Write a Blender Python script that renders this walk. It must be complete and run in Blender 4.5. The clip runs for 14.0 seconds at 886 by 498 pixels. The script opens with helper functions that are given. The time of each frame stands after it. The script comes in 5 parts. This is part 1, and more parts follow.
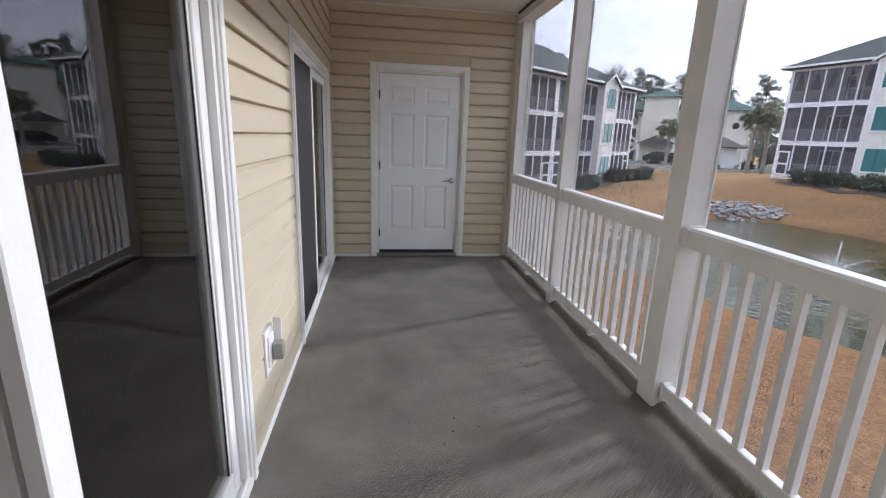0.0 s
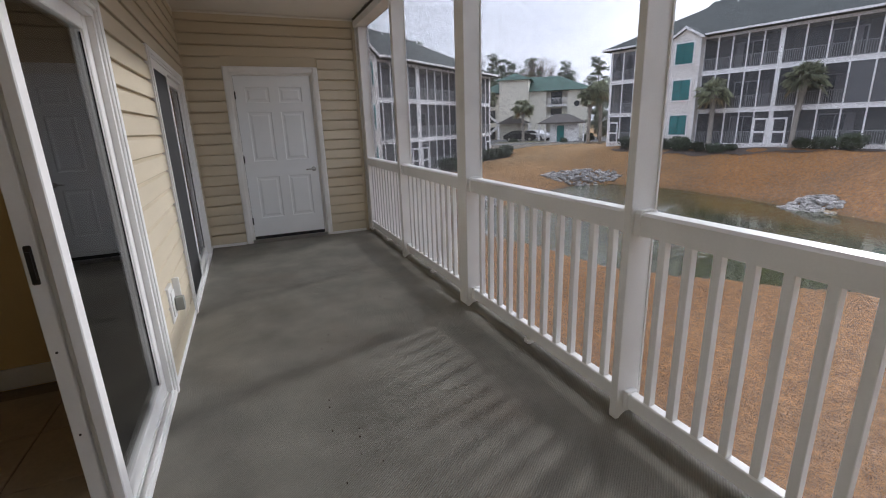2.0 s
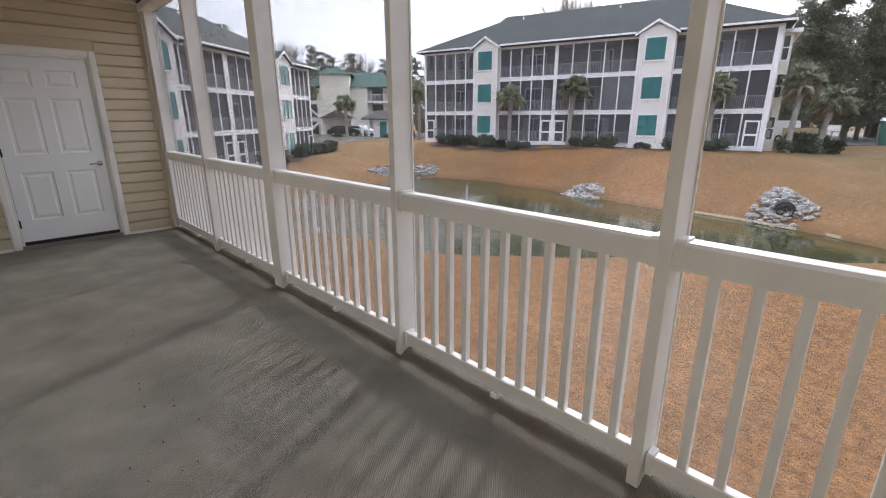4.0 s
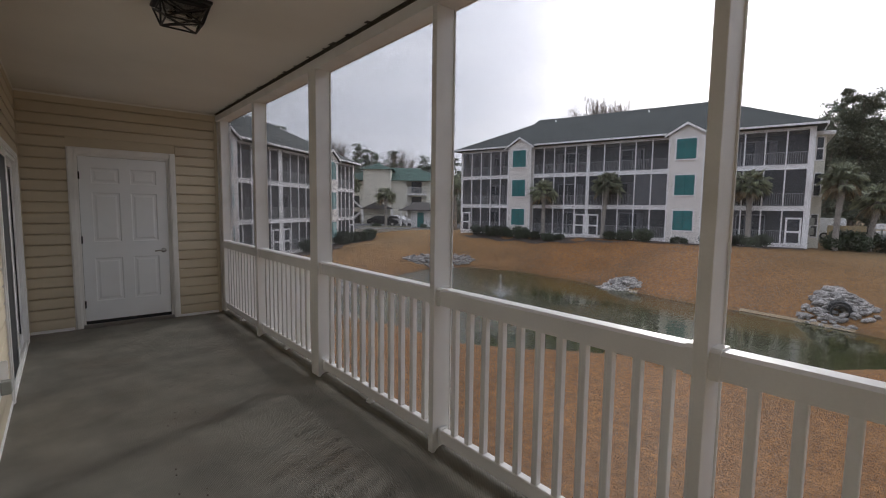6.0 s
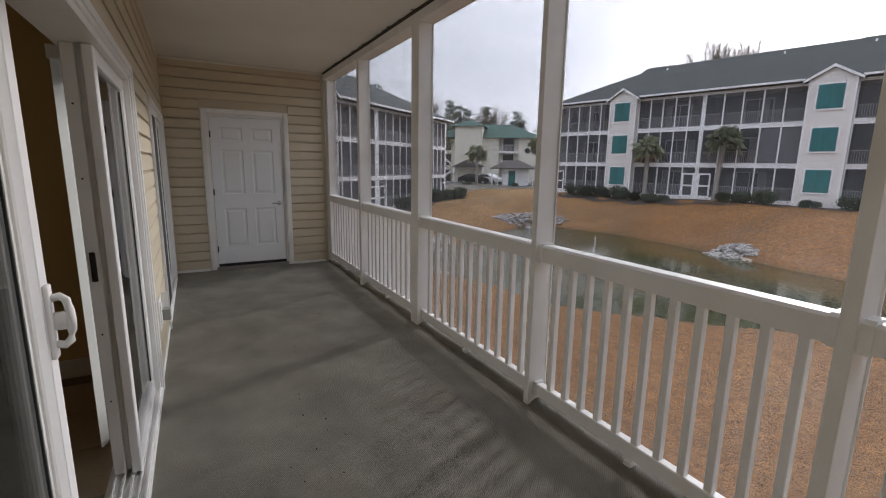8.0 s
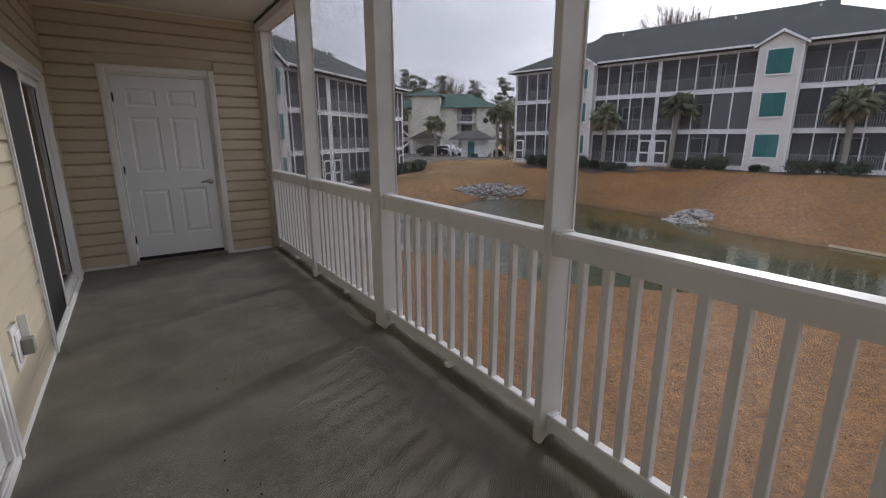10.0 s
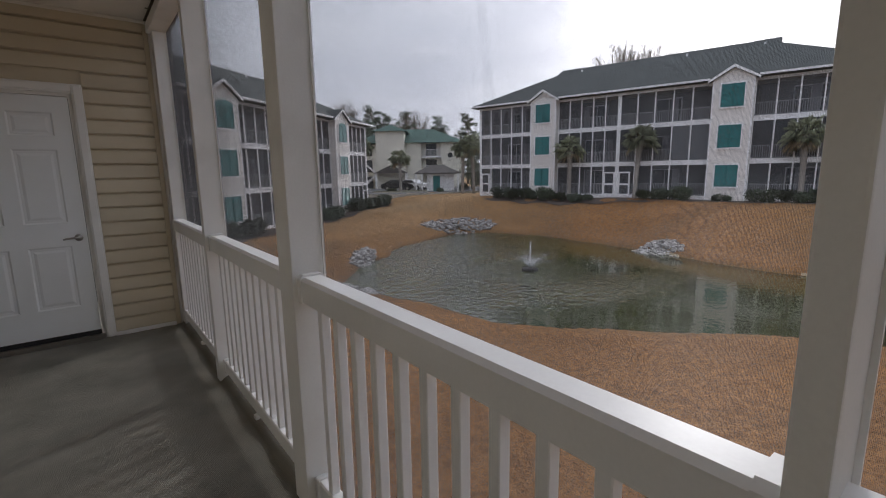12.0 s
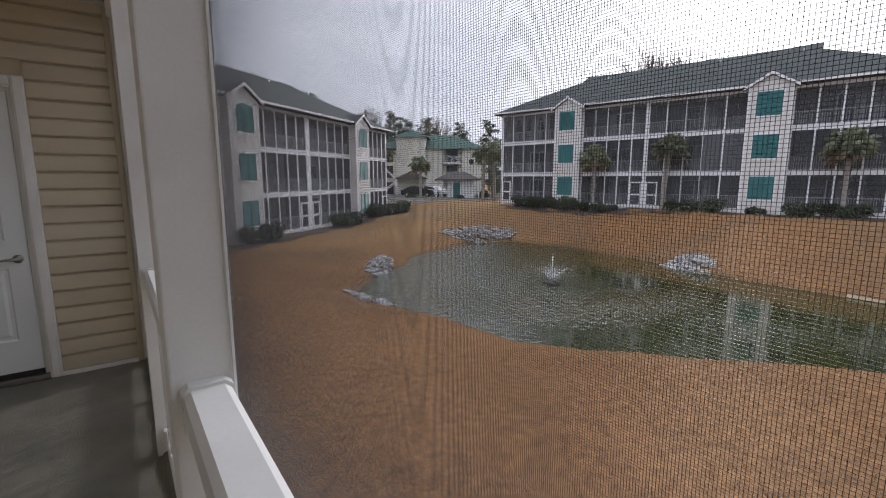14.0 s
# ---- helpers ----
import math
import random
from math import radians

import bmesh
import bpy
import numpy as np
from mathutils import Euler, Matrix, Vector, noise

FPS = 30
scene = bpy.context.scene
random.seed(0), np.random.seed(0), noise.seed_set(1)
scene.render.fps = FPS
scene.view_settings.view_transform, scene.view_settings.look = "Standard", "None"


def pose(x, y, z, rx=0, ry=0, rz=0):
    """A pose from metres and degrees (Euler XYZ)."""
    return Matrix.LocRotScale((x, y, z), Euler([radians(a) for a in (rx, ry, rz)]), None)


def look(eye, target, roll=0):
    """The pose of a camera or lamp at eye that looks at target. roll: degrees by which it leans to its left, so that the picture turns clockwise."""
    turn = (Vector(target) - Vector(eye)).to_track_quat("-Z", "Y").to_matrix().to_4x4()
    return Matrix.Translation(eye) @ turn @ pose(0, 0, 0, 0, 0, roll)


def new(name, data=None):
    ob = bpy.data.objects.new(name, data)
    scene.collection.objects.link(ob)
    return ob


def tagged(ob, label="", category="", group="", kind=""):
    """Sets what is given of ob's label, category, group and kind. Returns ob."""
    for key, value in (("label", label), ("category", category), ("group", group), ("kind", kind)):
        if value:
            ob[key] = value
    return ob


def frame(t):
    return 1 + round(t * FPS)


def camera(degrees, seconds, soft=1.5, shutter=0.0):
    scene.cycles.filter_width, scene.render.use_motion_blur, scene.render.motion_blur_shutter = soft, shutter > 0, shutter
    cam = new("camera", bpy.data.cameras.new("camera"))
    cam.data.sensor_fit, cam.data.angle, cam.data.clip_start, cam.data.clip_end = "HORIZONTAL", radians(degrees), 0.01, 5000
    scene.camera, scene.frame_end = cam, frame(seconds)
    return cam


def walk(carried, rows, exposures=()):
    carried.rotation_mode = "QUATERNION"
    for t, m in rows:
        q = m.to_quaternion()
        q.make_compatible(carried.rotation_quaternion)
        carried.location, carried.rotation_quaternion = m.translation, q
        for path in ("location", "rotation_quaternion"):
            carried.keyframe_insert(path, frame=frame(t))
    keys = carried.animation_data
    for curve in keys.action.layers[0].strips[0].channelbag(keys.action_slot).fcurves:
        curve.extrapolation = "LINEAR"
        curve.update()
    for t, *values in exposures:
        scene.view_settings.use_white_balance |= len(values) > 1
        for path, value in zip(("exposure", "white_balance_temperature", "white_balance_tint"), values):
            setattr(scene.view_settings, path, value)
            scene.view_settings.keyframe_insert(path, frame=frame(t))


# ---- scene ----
cam = camera(89.1, 14.0, soft=1.1)
PATH = [
    (0, (0.525, 0.25, 1.446), (0.8, 2.17, 0.958), 2.1),
    (0.5, (0.55, 0.073, 1.438), (0.831, 1.991, 0.945), -2.1),
    (1, (0.481, -0.188, 1.439), (0.773, 1.725, 0.931), -3.7),
    (1.5, (0.46, -0.48, 1.44), (1.16, 1.315, 0.904), -1.4),
    (2, (0.536, -0.761, 1.429), (1.285, 1.017, 0.901), -1.9),
    (2.5, (0.528, -1.027, 1.378), (1.611, 0.55, 0.793), -2.0),
    (3, (0.506, -1.194, 1.353), (1.852, 0.078, 0.597), -2.8),
    (3.5, (0.533, -1.301, 1.359), (1.899, -0.07, 0.572), -2.2),
    (4, (0.438, -1.332, 1.452), (1.784, 0.037, 0.892), -0.1),
    (4.2, (0.36, -1.357, 1.486), (1.679, 0.076, 1.029), -0.0),
    (6.3, (0.345, -1.398, 1.523), (1.634, 0.122, 1.354), 0.8),
    (6.5, (0.353, -1.392, 1.523), (1.643, 0.127, 1.358), 0.8),
    (7, (0.337, -1.376, 1.513), (1.609, 0.157, 1.334), 1.2),
    (7.5, (0.289, -1.372, 1.499), (1.267, 0.342, 1.171), 0.5),
    (8, (0.272, -1.367, 1.496), (1.222, 0.354, 1.133), 0.9),
    (8.2, (0.307, -1.364, 1.502), (1.247, 0.36, 1.122), 0.9),
    (10.3, (0.702, -0.433, 1.431), (1.818, 1.157, 0.952), 0.2),
    (10.5, (0.78, -0.311, 1.441), (1.919, 1.269, 0.986), 0.5),
    (11, (0.969, 0.073, 1.416), (2.18, 1.611, 1.004), 1.9),
    (11.5, (1.196, 0.368, 1.415), (2.425, 1.893, 1.01), 1.3),
    (12, (1.441, 0.603, 1.437), (2.662, 2.151, 1.1), -0.9),
    (12.5, (1.6, 0.901, 1.449), (2.825, 2.446, 1.114), -0.6),
    (13, (1.765, 1.08, 1.459), (2.989, 2.625, 1.121), -0.6),
    (13.5, (1.936, 1.223, 1.496), (3.12, 2.804, 1.181), 0.2),
    (14, (1.983, 1.207, 1.503), (3.138, 2.809, 1.193), -0.0),
]
walk(cam, [(t, look(eye, target, roll)) for t, eye, target, roll in PATH], exposures=[(0.0, 2.67, 5950, 12), (0.5, 2.37, 6050, 12), (1.0, 2.67, 6150, 12), (1.5, 2.47, 6150, 12), (2.0, 2.29, 6150, 12), (2.5, 2.24, 6200, 12), (3.0, 2.47, 6250, 12), (3.5, 2.72, 6300, 12), (4.0, 2.62, 6350, 12), (6.5, 1.59, 6450, 12), (7.0, 1.62, 6450, 12), (7.5, 1.94, 6400, 12), (8.0, 2.01, 6400, 12), (10.5, 1.60, 6300, 12), (11.0, 1.54, 6250, 12), (11.5, 1.92, 6300, 12), (12.0, 1.60, 6350, 12), (12.5, 1.70, 6350, 12), (14.0, 1.77, 6350, 12)])

# ---- world, sun ----
world = bpy.data.worlds.new("overcast_sky")
scene.world = world
world.use_nodes = True
wn, wl = world.node_tree.nodes, world.node_tree.links
sky = wn.new("ShaderNodeTexSky")
sky.sky_type = "NISHITA"
sky.sun_disc = False
sky.sun_elevation, sky.sun_rotation = radians(20), radians(70)
sky.air_density, sky.dust_density, sky.ozone_density = 1.0, 6.0, 1.0
hs = wn.new("ShaderNodeHueSaturation")
hs.inputs["Saturation"].default_value = 0.22
cloud = wn.new("ShaderNodeTexNoise")
cloud.inputs["Scale"].default_value, cloud.inputs["Detail"].default_value = 2.2, 5
wc = wn.new("ShaderNodeTexCoord")
wm = wn.new("ShaderNodeMapping")
wm.inputs["Scale"].default_value = (1, 1, 3.5)
ramp = wn.new("ShaderNodeValToRGB")
ramp.color_ramp.elements[0].position, ramp.color_ramp.elements[0].color = 0.3, (0.78, 0.79, 0.83, 1)
ramp.color_ramp.elements[1].position, ramp.color_ramp.elements[1].color = 0.72, (1.08, 1.07, 1.07, 1)
mul = wn.new("ShaderNodeMix")
mul.data_type, mul.blend_type = "RGBA", "MULTIPLY"
mul.inputs[0].default_value = 1.0
# thick cloud evens the sky out
veil = wn.new("ShaderNodeMix")
veil.data_type = "RGBA"
veil.inputs[0].default_value = 0.82
veil.inputs[7].default_value = (7.9, 8.35, 9.35, 1)
wl.new(sky.outputs[0], hs.inputs["Color"])
wl.new(hs.outputs[0], veil.inputs[6])
wl.new(wc.outputs["Generated"], wm.inputs[0])
wl.new(wm.outputs[0], cloud.inputs["Vector"])
wl.new(cloud.outputs[0], ramp.inputs[0])
wl.new(veil.outputs[2], mul.inputs[6])
wl.new(ramp.outputs[0], mul.inputs[7])
# an overcast sky is brighter overhead than at the horizon
sep, sq, rise = wn.new("ShaderNodeSeparateXYZ"), wn.new("ShaderNodeMath"), wn.new("ShaderNodeMath")
sq.operation, rise.operation = "POWER", "MULTIPLY_ADD"
sq.inputs[1].default_value = 1.7
rise.inputs[1].default_value, rise.inputs[2].default_value = 0.9, 0.77
lift = wn.new("ShaderNodeVectorMath")
lift.operation = "SCALE"
wl.new(wc.outputs["Generated"], sep.inputs[0])
clampz = wn.new("ShaderNodeMath")
clampz.operation = "MAXIMUM"
clampz.inputs[1].default_value = 0.0
wl.new(sep.outputs["Z"], clampz.inputs[0])
wl.new(clampz.outputs[0], sq.inputs[0])
wl.new(sq.outputs[0], rise.inputs[0])
# the veiled sun brightens the cloud round it
sdir, dot, glow, gain, gsum = wn.new("ShaderNodeVectorMath"), wn.new("ShaderNodeVectorMath"), wn.new("ShaderNodeMath"), wn.new("ShaderNodeMix"), wn.new("ShaderNodeMath")
sdir.operation, dot.operation, glow.operation, gsum.operation = "NORMALIZE", "DOT_PRODUCT", "POWER", "MAXIMUM"
dot.inputs[1].default_value = (math.sin(radians(70)) * math.cos(radians(20)), math.cos(radians(70)) * math.cos(radians(20)), math.sin(radians(20)))
glow.inputs[1].default_value, gsum.inputs[1].default_value = 7.0, 0.0
gain.data_type, gain.blend_type = "RGBA", "ADD"
gain.inputs[7].default_value = (0.5, 0.49, 0.48, 1)
wl.new(wc.outputs["Generated"], sdir.inputs[0]), wl.new(sdir.outputs[0], dot.inputs[0]), wl.new(dot.outputs["Value"], gsum.inputs[0])
wl.new(gsum.outputs[0], glow.inputs[0]), wl.new(glow.outputs[0], gain.inputs[0]), wl.new(mul.outputs[2], gain.inputs[6])
wl.new(gain.outputs[2], lift.inputs[0])
wl.new(rise.outputs[0], lift.inputs["Scale"])
wl.new(lift.outputs[0], wn["Background"].inputs[0])
wn["Background"].inputs[1].default_value = 0.05
sun = new("sun", bpy.data.lights.new("sun", "SUN"))
sun.data.energy, sun.data.angle, sun.data.color = 0.56, radians(5), (1.0, 0.985, 0.96)
sun.matrix_world = look((60 * math.sin(radians(70)), 60 * math.cos(radians(70)), 21.8), (0, 0, 0))

# ---- materials ----
def mat(name, col, rough=0.6, metal=0.0, var=0.12, scale=3.0, fine=60.0, bump=0.15, dist=0.004, rnd=0.0, dirt=None, dirt_amt=0.35, spec=0.5, stretch=(1, 1, 1)):
    m = bpy.data.materials.new(name)
    m.use_nodes = True
    n, l = m.node_tree.nodes, m.node_tree.links
    b = n["Principled BSDF"]
    b.inputs["Roughness"].default_value, b.inputs["Metallic"].default_value = rough, metal
    b.inputs["Specular IOR Level"].default_value = spec
    tc = n.new("ShaderNodeTexCoord")
    mp = n.new("ShaderNodeMapping")
    mp.inputs["Scale"].default_value = stretch
    l.new(tc.outputs["Object"], mp.inputs[0])
    a, f = n.new("ShaderNodeTexNoise"), n.new("ShaderNodeTexNoise")
    a.inputs["Scale"].default_value, a.inputs["Detail"].default_value = scale, 5
    f.inputs["Scale"].default_value, f.inputs["Detail"].default_value = fine, 3
    l.new(mp.outputs[0], a.inputs["Vector"]), l.new(mp.outputs[0], f.inputs["Vector"])
    mix = n.new("ShaderNodeMix")
    mix.data_type = "RGBA"
    mix.inputs[6].default_value = (*[c * (1 - var) for c in col], 1)
    mix.inputs[7].default_value = (*[min(1, c * (1 + var)) for c in col], 1)
    add = n.new("ShaderNodeMath")
    add.operation = "MULTIPLY_ADD"
    add.inputs[1].default_value, add.inputs[2].default_value = 0.45, 0.0
    l.new(f.outputs[0], add.inputs[0])
    add2 = n.new("ShaderNodeMath")
    add2.operation = "MULTIPLY_ADD"
    add2.inputs[1].default_value = 1.0
    l.new(a.outputs[0], add2.inputs[0]), l.new(add.outputs[0], add2.inputs[2])
    mr = n.new("ShaderNodeMapRange")
    mr.inputs[1].default_value, mr.inputs[2].default_value = 0.45, 1.0
    l.new(add2.outputs[0], mr.inputs[0]), l.new(mr.outputs[0], mix.inputs[0])
    out = mix.outputs[2]
    if dirt:
        d = n.new("ShaderNodeTexNoise")
        d.inputs["Scale"].default_value, d.inputs["Detail"].default_value = scale * 0.55, 7
        l.new(mp.outputs[0], d.inputs["Vector"])
        r = n.new("ShaderNodeMapRange")
        r.inputs[1].default_value, r.inputs[2].default_value, r.inputs[4].default_value = 0.52, 0.72, dirt_amt
        l.new(d.outputs[0], r.inputs[0])
        dm = n.new("ShaderNodeMix")
        dm.data_type = "RGBA"
        dm.inputs[7].default_value = (*dirt, 1)
        l.new(r.outputs[0], dm.inputs[0]), l.new(out, dm.inputs[6])
        out = dm.outputs[2]
    if rnd:
        oi, hv, k = n.new("ShaderNodeObjectInfo"), n.new("ShaderNodeHueSaturation"), n.new("ShaderNodeMapRange")
        k.inputs[3].default_value, k.inputs[4].default_value = 1 - rnd, 1 + rnd
        l.new(oi.outputs["Random"], k.inputs[0]), l.new(k.outputs[0], hv.inputs["Value"]), l.new(out, hv.inputs["Color"])
        out = hv.outputs[0]
    l.new(out, b.inputs["Base Color"])
    if bump:
        bp = n.new("ShaderNodeBump")
        bp.inputs["Strength"].default_value, bp.inputs["Distance"].default_value = bump, dist
        l.new(f.outputs[0], bp.inputs["Height"]), l.new(bp.outputs[0], b.inputs["Normal"])
    return m


def leafy(name, col, rnd=0.25):
    """Foliage: colour varies leaf by leaf, light passes through a little."""
    m = mat(name, col, 0.55, var=0.3, scale=1.2, fine=9, bump=0, rnd=rnd)
    n, l = m.node_tree.nodes, m.node_tree.links
    b = n["Principled BSDF"]
    src = b.inputs["Base Color"].links[0].from_socket
    g, hv, k = n.new("ShaderNodeNewGeometry"), n.new("ShaderNodeHueSaturation"), n.new("ShaderNodeMapRange")
    k.inputs[3].default_value, k.inputs[4].default_value = 0.55, 1.5
    l.new(g.outputs["Random Per Island"], k.inputs[0]), l.new(k.outputs[0], hv.inputs["Value"]), l.new(src, hv.inputs["Color"])
    l.new(hv.outputs[0], b.inputs["Base Color"])
    return m


def glass_mat(name, tint, rough=0.0):
    m = bpy.data.materials.new(name)
    m.use_nodes = True
    n, l = m.node_tree.nodes, m.node_tree.links
    n.remove(n["Principled BSDF"])
    tr, gl, mx, fr = n.new("ShaderNodeBsdfTransparent"), n.new("ShaderNodeBsdfGlossy"), n.new("ShaderNodeMixShader"), n.new("ShaderNodeFresnel")
    tr.inputs[0].default_value = (*tint, 1)
    gl.inputs["Roughness"].default_value = rough
    fr.inputs[0].default_value = 2.4
    l.new(fr.outputs[0], mx.inputs[0]), l.new(tr.outputs[0], mx.inputs[1]), l.new(gl.outputs[0], mx.inputs[2])
    l.new(mx.outputs[0], n["Material Output"].inputs[0])
    return m


def veil_mat(name, col, cover):
    """Far insect screen: part thread, part hole."""
    m = mat(name, col, 0.7, var=0.2, scale=0.7, fine=14, bump=0)
    n, l = m.node_tree.nodes, m.node_tree.links
    tr, mx = n.new("ShaderNodeBsdfTransparent"), n.new("ShaderNodeMixShader")
    mx.inputs[0].default_value = cover
    l.new(tr.outputs[0], mx.inputs[1]), l.new(n["Principled BSDF"].outputs[0], mx.inputs[2]), l.new(mx.outputs[0], n["Material Output"].inputs[0])
    return m


VINYL = mat("white_vinyl", (0.89, 0.88, 0.86), 0.42, var=0.04, scale=2.5, fine=90, bump=0.04, dirt=(0.5, 0.49, 0.44), dirt_amt=0.22)
PAINT = mat("painted_trim", (0.86, 0.85, 0.82), 0.5, var=0.05, scale=4, fine=120, bump=0.06, dirt=(0.45, 0.42, 0.36), dirt_amt=0.25)
SIDING = mat("beige_siding", (0.62, 0.54, 0.40), 0.55, var=0.06, scale=1.2, fine=70, bump=0.25, dist=0.0015, rnd=0.03, dirt=(0.52, 0.45, 0.34), dirt_amt=0.25, stretch=(1, 1, 5))
CEIL = mat("ceiling_board", (0.80, 0.77, 0.70), 0.8, var=0.05, scale=1.1, fine=140, bump=0.12, dirt=(0.6, 0.57, 0.5), dirt_amt=0.3)
DOORW = mat("door_paint", (0.86, 0.88, 0.89), 0.38, var=0.03, scale=3, fine=110, bump=0.06)
METAL = mat("satin_nickel", (0.42, 0.41, 0.39), 0.32, 1.0, var=0.05, scale=20, fine=200, bump=0)
BLACK = mat("black_metal", (0.018, 0.018, 0.018), 0.45, 0.3, var=0.2, scale=20, fine=200, bump=0.05)
RUBBER = mat("dark_gasket", (0.02, 0.02, 0.02), 0.7, var=0.2, scale=20, bump=0)
BRONZE = mat("dark_latch", (0.035, 0.03, 0.026), 0.45, 0.5, var=0.2, scale=30, bump=0)
THREAD = mat("screen_thread", (0.075, 0.077, 0.082), 0.5, var=0.1, scale=5, bump=0)
GLASS = glass_mat("door_glass", (0.9, 0.92, 0.91))
LAMPGLASS = glass_mat("lamp_glass", (0.85, 0.86, 0.85))
ROOMWALL = mat("ochre_wall", (0.74, 0.55, 0.27), 0.75, var=0.05, scale=1.5, fine=150, bump=0.1)
TILE = mat("floor_tile", (0.50, 0.40, 0.28), 0.35, var=0.22, scale=3.5, fine=40, bump=0.08, rnd=0.08)
GROUT = mat("grout", (0.3, 0.25, 0.19), 0.9, var=0.15, scale=30, bump=0.2)
BLIND = mat("blind_fabric", (0.8, 0.8, 0.77), 0.7, var=0.04, scale=8, fine=200, bump=0.1)
SCREEN_DARK = veil_mat("slider_screen", (0.02, 0.02, 0.022), 0.88)
JOINTDARK = mat("gap_shade_and_mildew", (0.10, 0.085, 0.065), 0.85, var=0.4, scale=14, bump=0.2)

# ribbed outdoor carpet
CARPET = mat("ribbed_carpet", (0.232, 0.218, 0.184), 0.95, var=0.26, scale=2.6, fine=420, bump=0.5, dist=0.003, dirt=(0.20, 0.17, 0.135), dirt_amt=0.6, spec=0.1)
_n, _l = CARPET.node_tree.nodes, CARPET.node_tree.links
_wv, _tc = _n.new("ShaderNodeTexWave"), _n.new("ShaderNodeTexCoord")
_wv.bands_direction, _wv.wave_profile = "X", "SIN"
_wv.inputs["Scale"].default_value, _wv.inputs["Distortion"].default_value = 33.0, 0.4
_wv.inputs["Detail"].default_value = 3.0
_wv.inputs["Detail Scale"].default_value = 3.0
_mp = _n.new("ShaderNodeMapping")
_mp.inputs["Rotation"].default_value = (0, 0, radians(50))
_l.new(_tc.outputs["Object"], _mp.inputs[0]), _l.new(_mp.outputs[0], _wv.inputs["Vector"])
_b2 = _n.new("ShaderNodeBump")
_b2.inputs["Strength"].default_value, _b2.inputs["Distance"].default_value = 0.55, 0.004
_old = _n["Principled BSDF"].inputs["Normal"].links[0].from_socket
_l.new(_wv.outputs["Fac"], _b2.inputs["Height"]), _l.new(_old, _b2.inputs["Normal"]), _l.new(_b2.outputs[0], _n["Principled BSDF"].inputs["Normal"])

# shade in the grooves is put into the colour, following the ribs
_rc, _rm = _n.new("ShaderNodeMapRange"), _n.new("ShaderNodeHueSaturation")
_rc.inputs[3].default_value, _rc.inputs[4].default_value = 0.9, 1.08
_base = _n["Principled BSDF"].inputs["Base Color"]
_l.new(_wv.outputs["Fac"], _rc.inputs[0]), _l.new(_rc.outputs[0], _rm.inputs["Value"])
_l.new(_base.links[0].from_socket, _rm.inputs["Color"]), _l.new(_rm.outputs[0], _base)

# far buildings and grounds
FARWHITE = mat("far_white_trim", (0.76, 0.76, 0.77), 0.6, var=0.04, scale=0.8, fine=8, bump=0.05)
FARSIDE = mat("far_pale_siding", (0.68, 0.65, 0.62), 0.65, var=0.05, scale=0.5, fine=6, bump=0.1)
CREAM = mat("cream_stucco", (0.66, 0.635, 0.55), 0.8, var=0.06, scale=0.5, fine=12, bump=0.2)
TEAL = mat("teal_shutter", (0.022, 0.165, 0.165), 0.5, var=0.12, scale=1.5, fine=20, bump=0.1, rnd=0.06)
SHINGLE = mat("grey_green_shingle", (0.044, 0.051, 0.048), 0.9, var=0.22, scale=0.6, fine=9, bump=0.7, dist=0.03, stretch=(1, 1, 3))
GREENROOF = mat("green_shingle", (0.055, 0.105, 0.085), 0.85, var=0.18, scale=0.5, fine=7, bump=0.6, dist=0.03)
BROWNROOF = mat("brown_shingle", (0.095, 0.085, 0.078), 0.9, var=0.2, scale=0.8, fine=9, bump=0.6, dist=0.03)
FARSCREEN = veil_mat("far_screen", (0.11, 0.117, 0.132), 0.31)
FARRAIL = mat("far_railing", (0.72, 0.72, 0.74), 0.6, var=0.05, scale=2, bump=0)
# dark grey puts the dimness inside the far porches into their colour
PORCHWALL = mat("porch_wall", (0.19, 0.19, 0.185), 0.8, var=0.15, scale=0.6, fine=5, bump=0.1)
FARGLASS = mat("far_window", (0.03, 0.035, 0.04), 0.12, var=0.3, scale=1, bump=0)
SHADE = mat("roller_shade", (0.30, 0.31, 0.33), 0.8, var=0.06, scale=2, fine=40, bump=0.1)
CURTAIN = mat("curtain_cloth", (0.42, 0.41, 0.44), 0.85, var=0.2, scale=5, fine=30, bump=0.3, dist=0.02, stretch=(4, 1, 0.4))
SHRUB = leafy("shrub_leaf", (0.03, 0.046, 0.02))
PALMLEAF = leafy("palm_leaf", (0.24, 0.26, 0.17))
PALMDEAD = leafy("dry_palm_leaf", (0.22, 0.17, 0.10))
PINELEAF = leafy("pine_needles", (0.115, 0.145, 0.10))
WOODLEAF = leafy("evergreen_leaf", (0.155, 0.17, 0.118))
BARK = mat("bark", (0.17, 0.14, 0.115), 0.9, var=0.3, scale=5, fine=30, bump=0.8, dist=0.03, stretch=(1, 1, 0.3))
PALMBARK = mat("palm_bark", (0.30, 0.275, 0.25), 0.9, var=0.3, scale=6, fine=24, bump=0.9, dist=0.03, stretch=(1, 1, 3))
STONE = mat("riprap_stone", (0.29, 0.275, 0.26), 0.85, var=0.3, scale=2.5, fine=22, bump=0.6, dist=0.02, rnd=0.3)
CONCRETE = mat("concrete", (0.42, 0.40, 0.36), 0.9, var=0.14, scale=1.5, fine=30, bump=0.4, dist=0.01)
ASPHALT = mat("asphalt", (0.10, 0.10, 0.10), 0.9, var=0.2, scale=0.4, fine=30, bump=0.3)
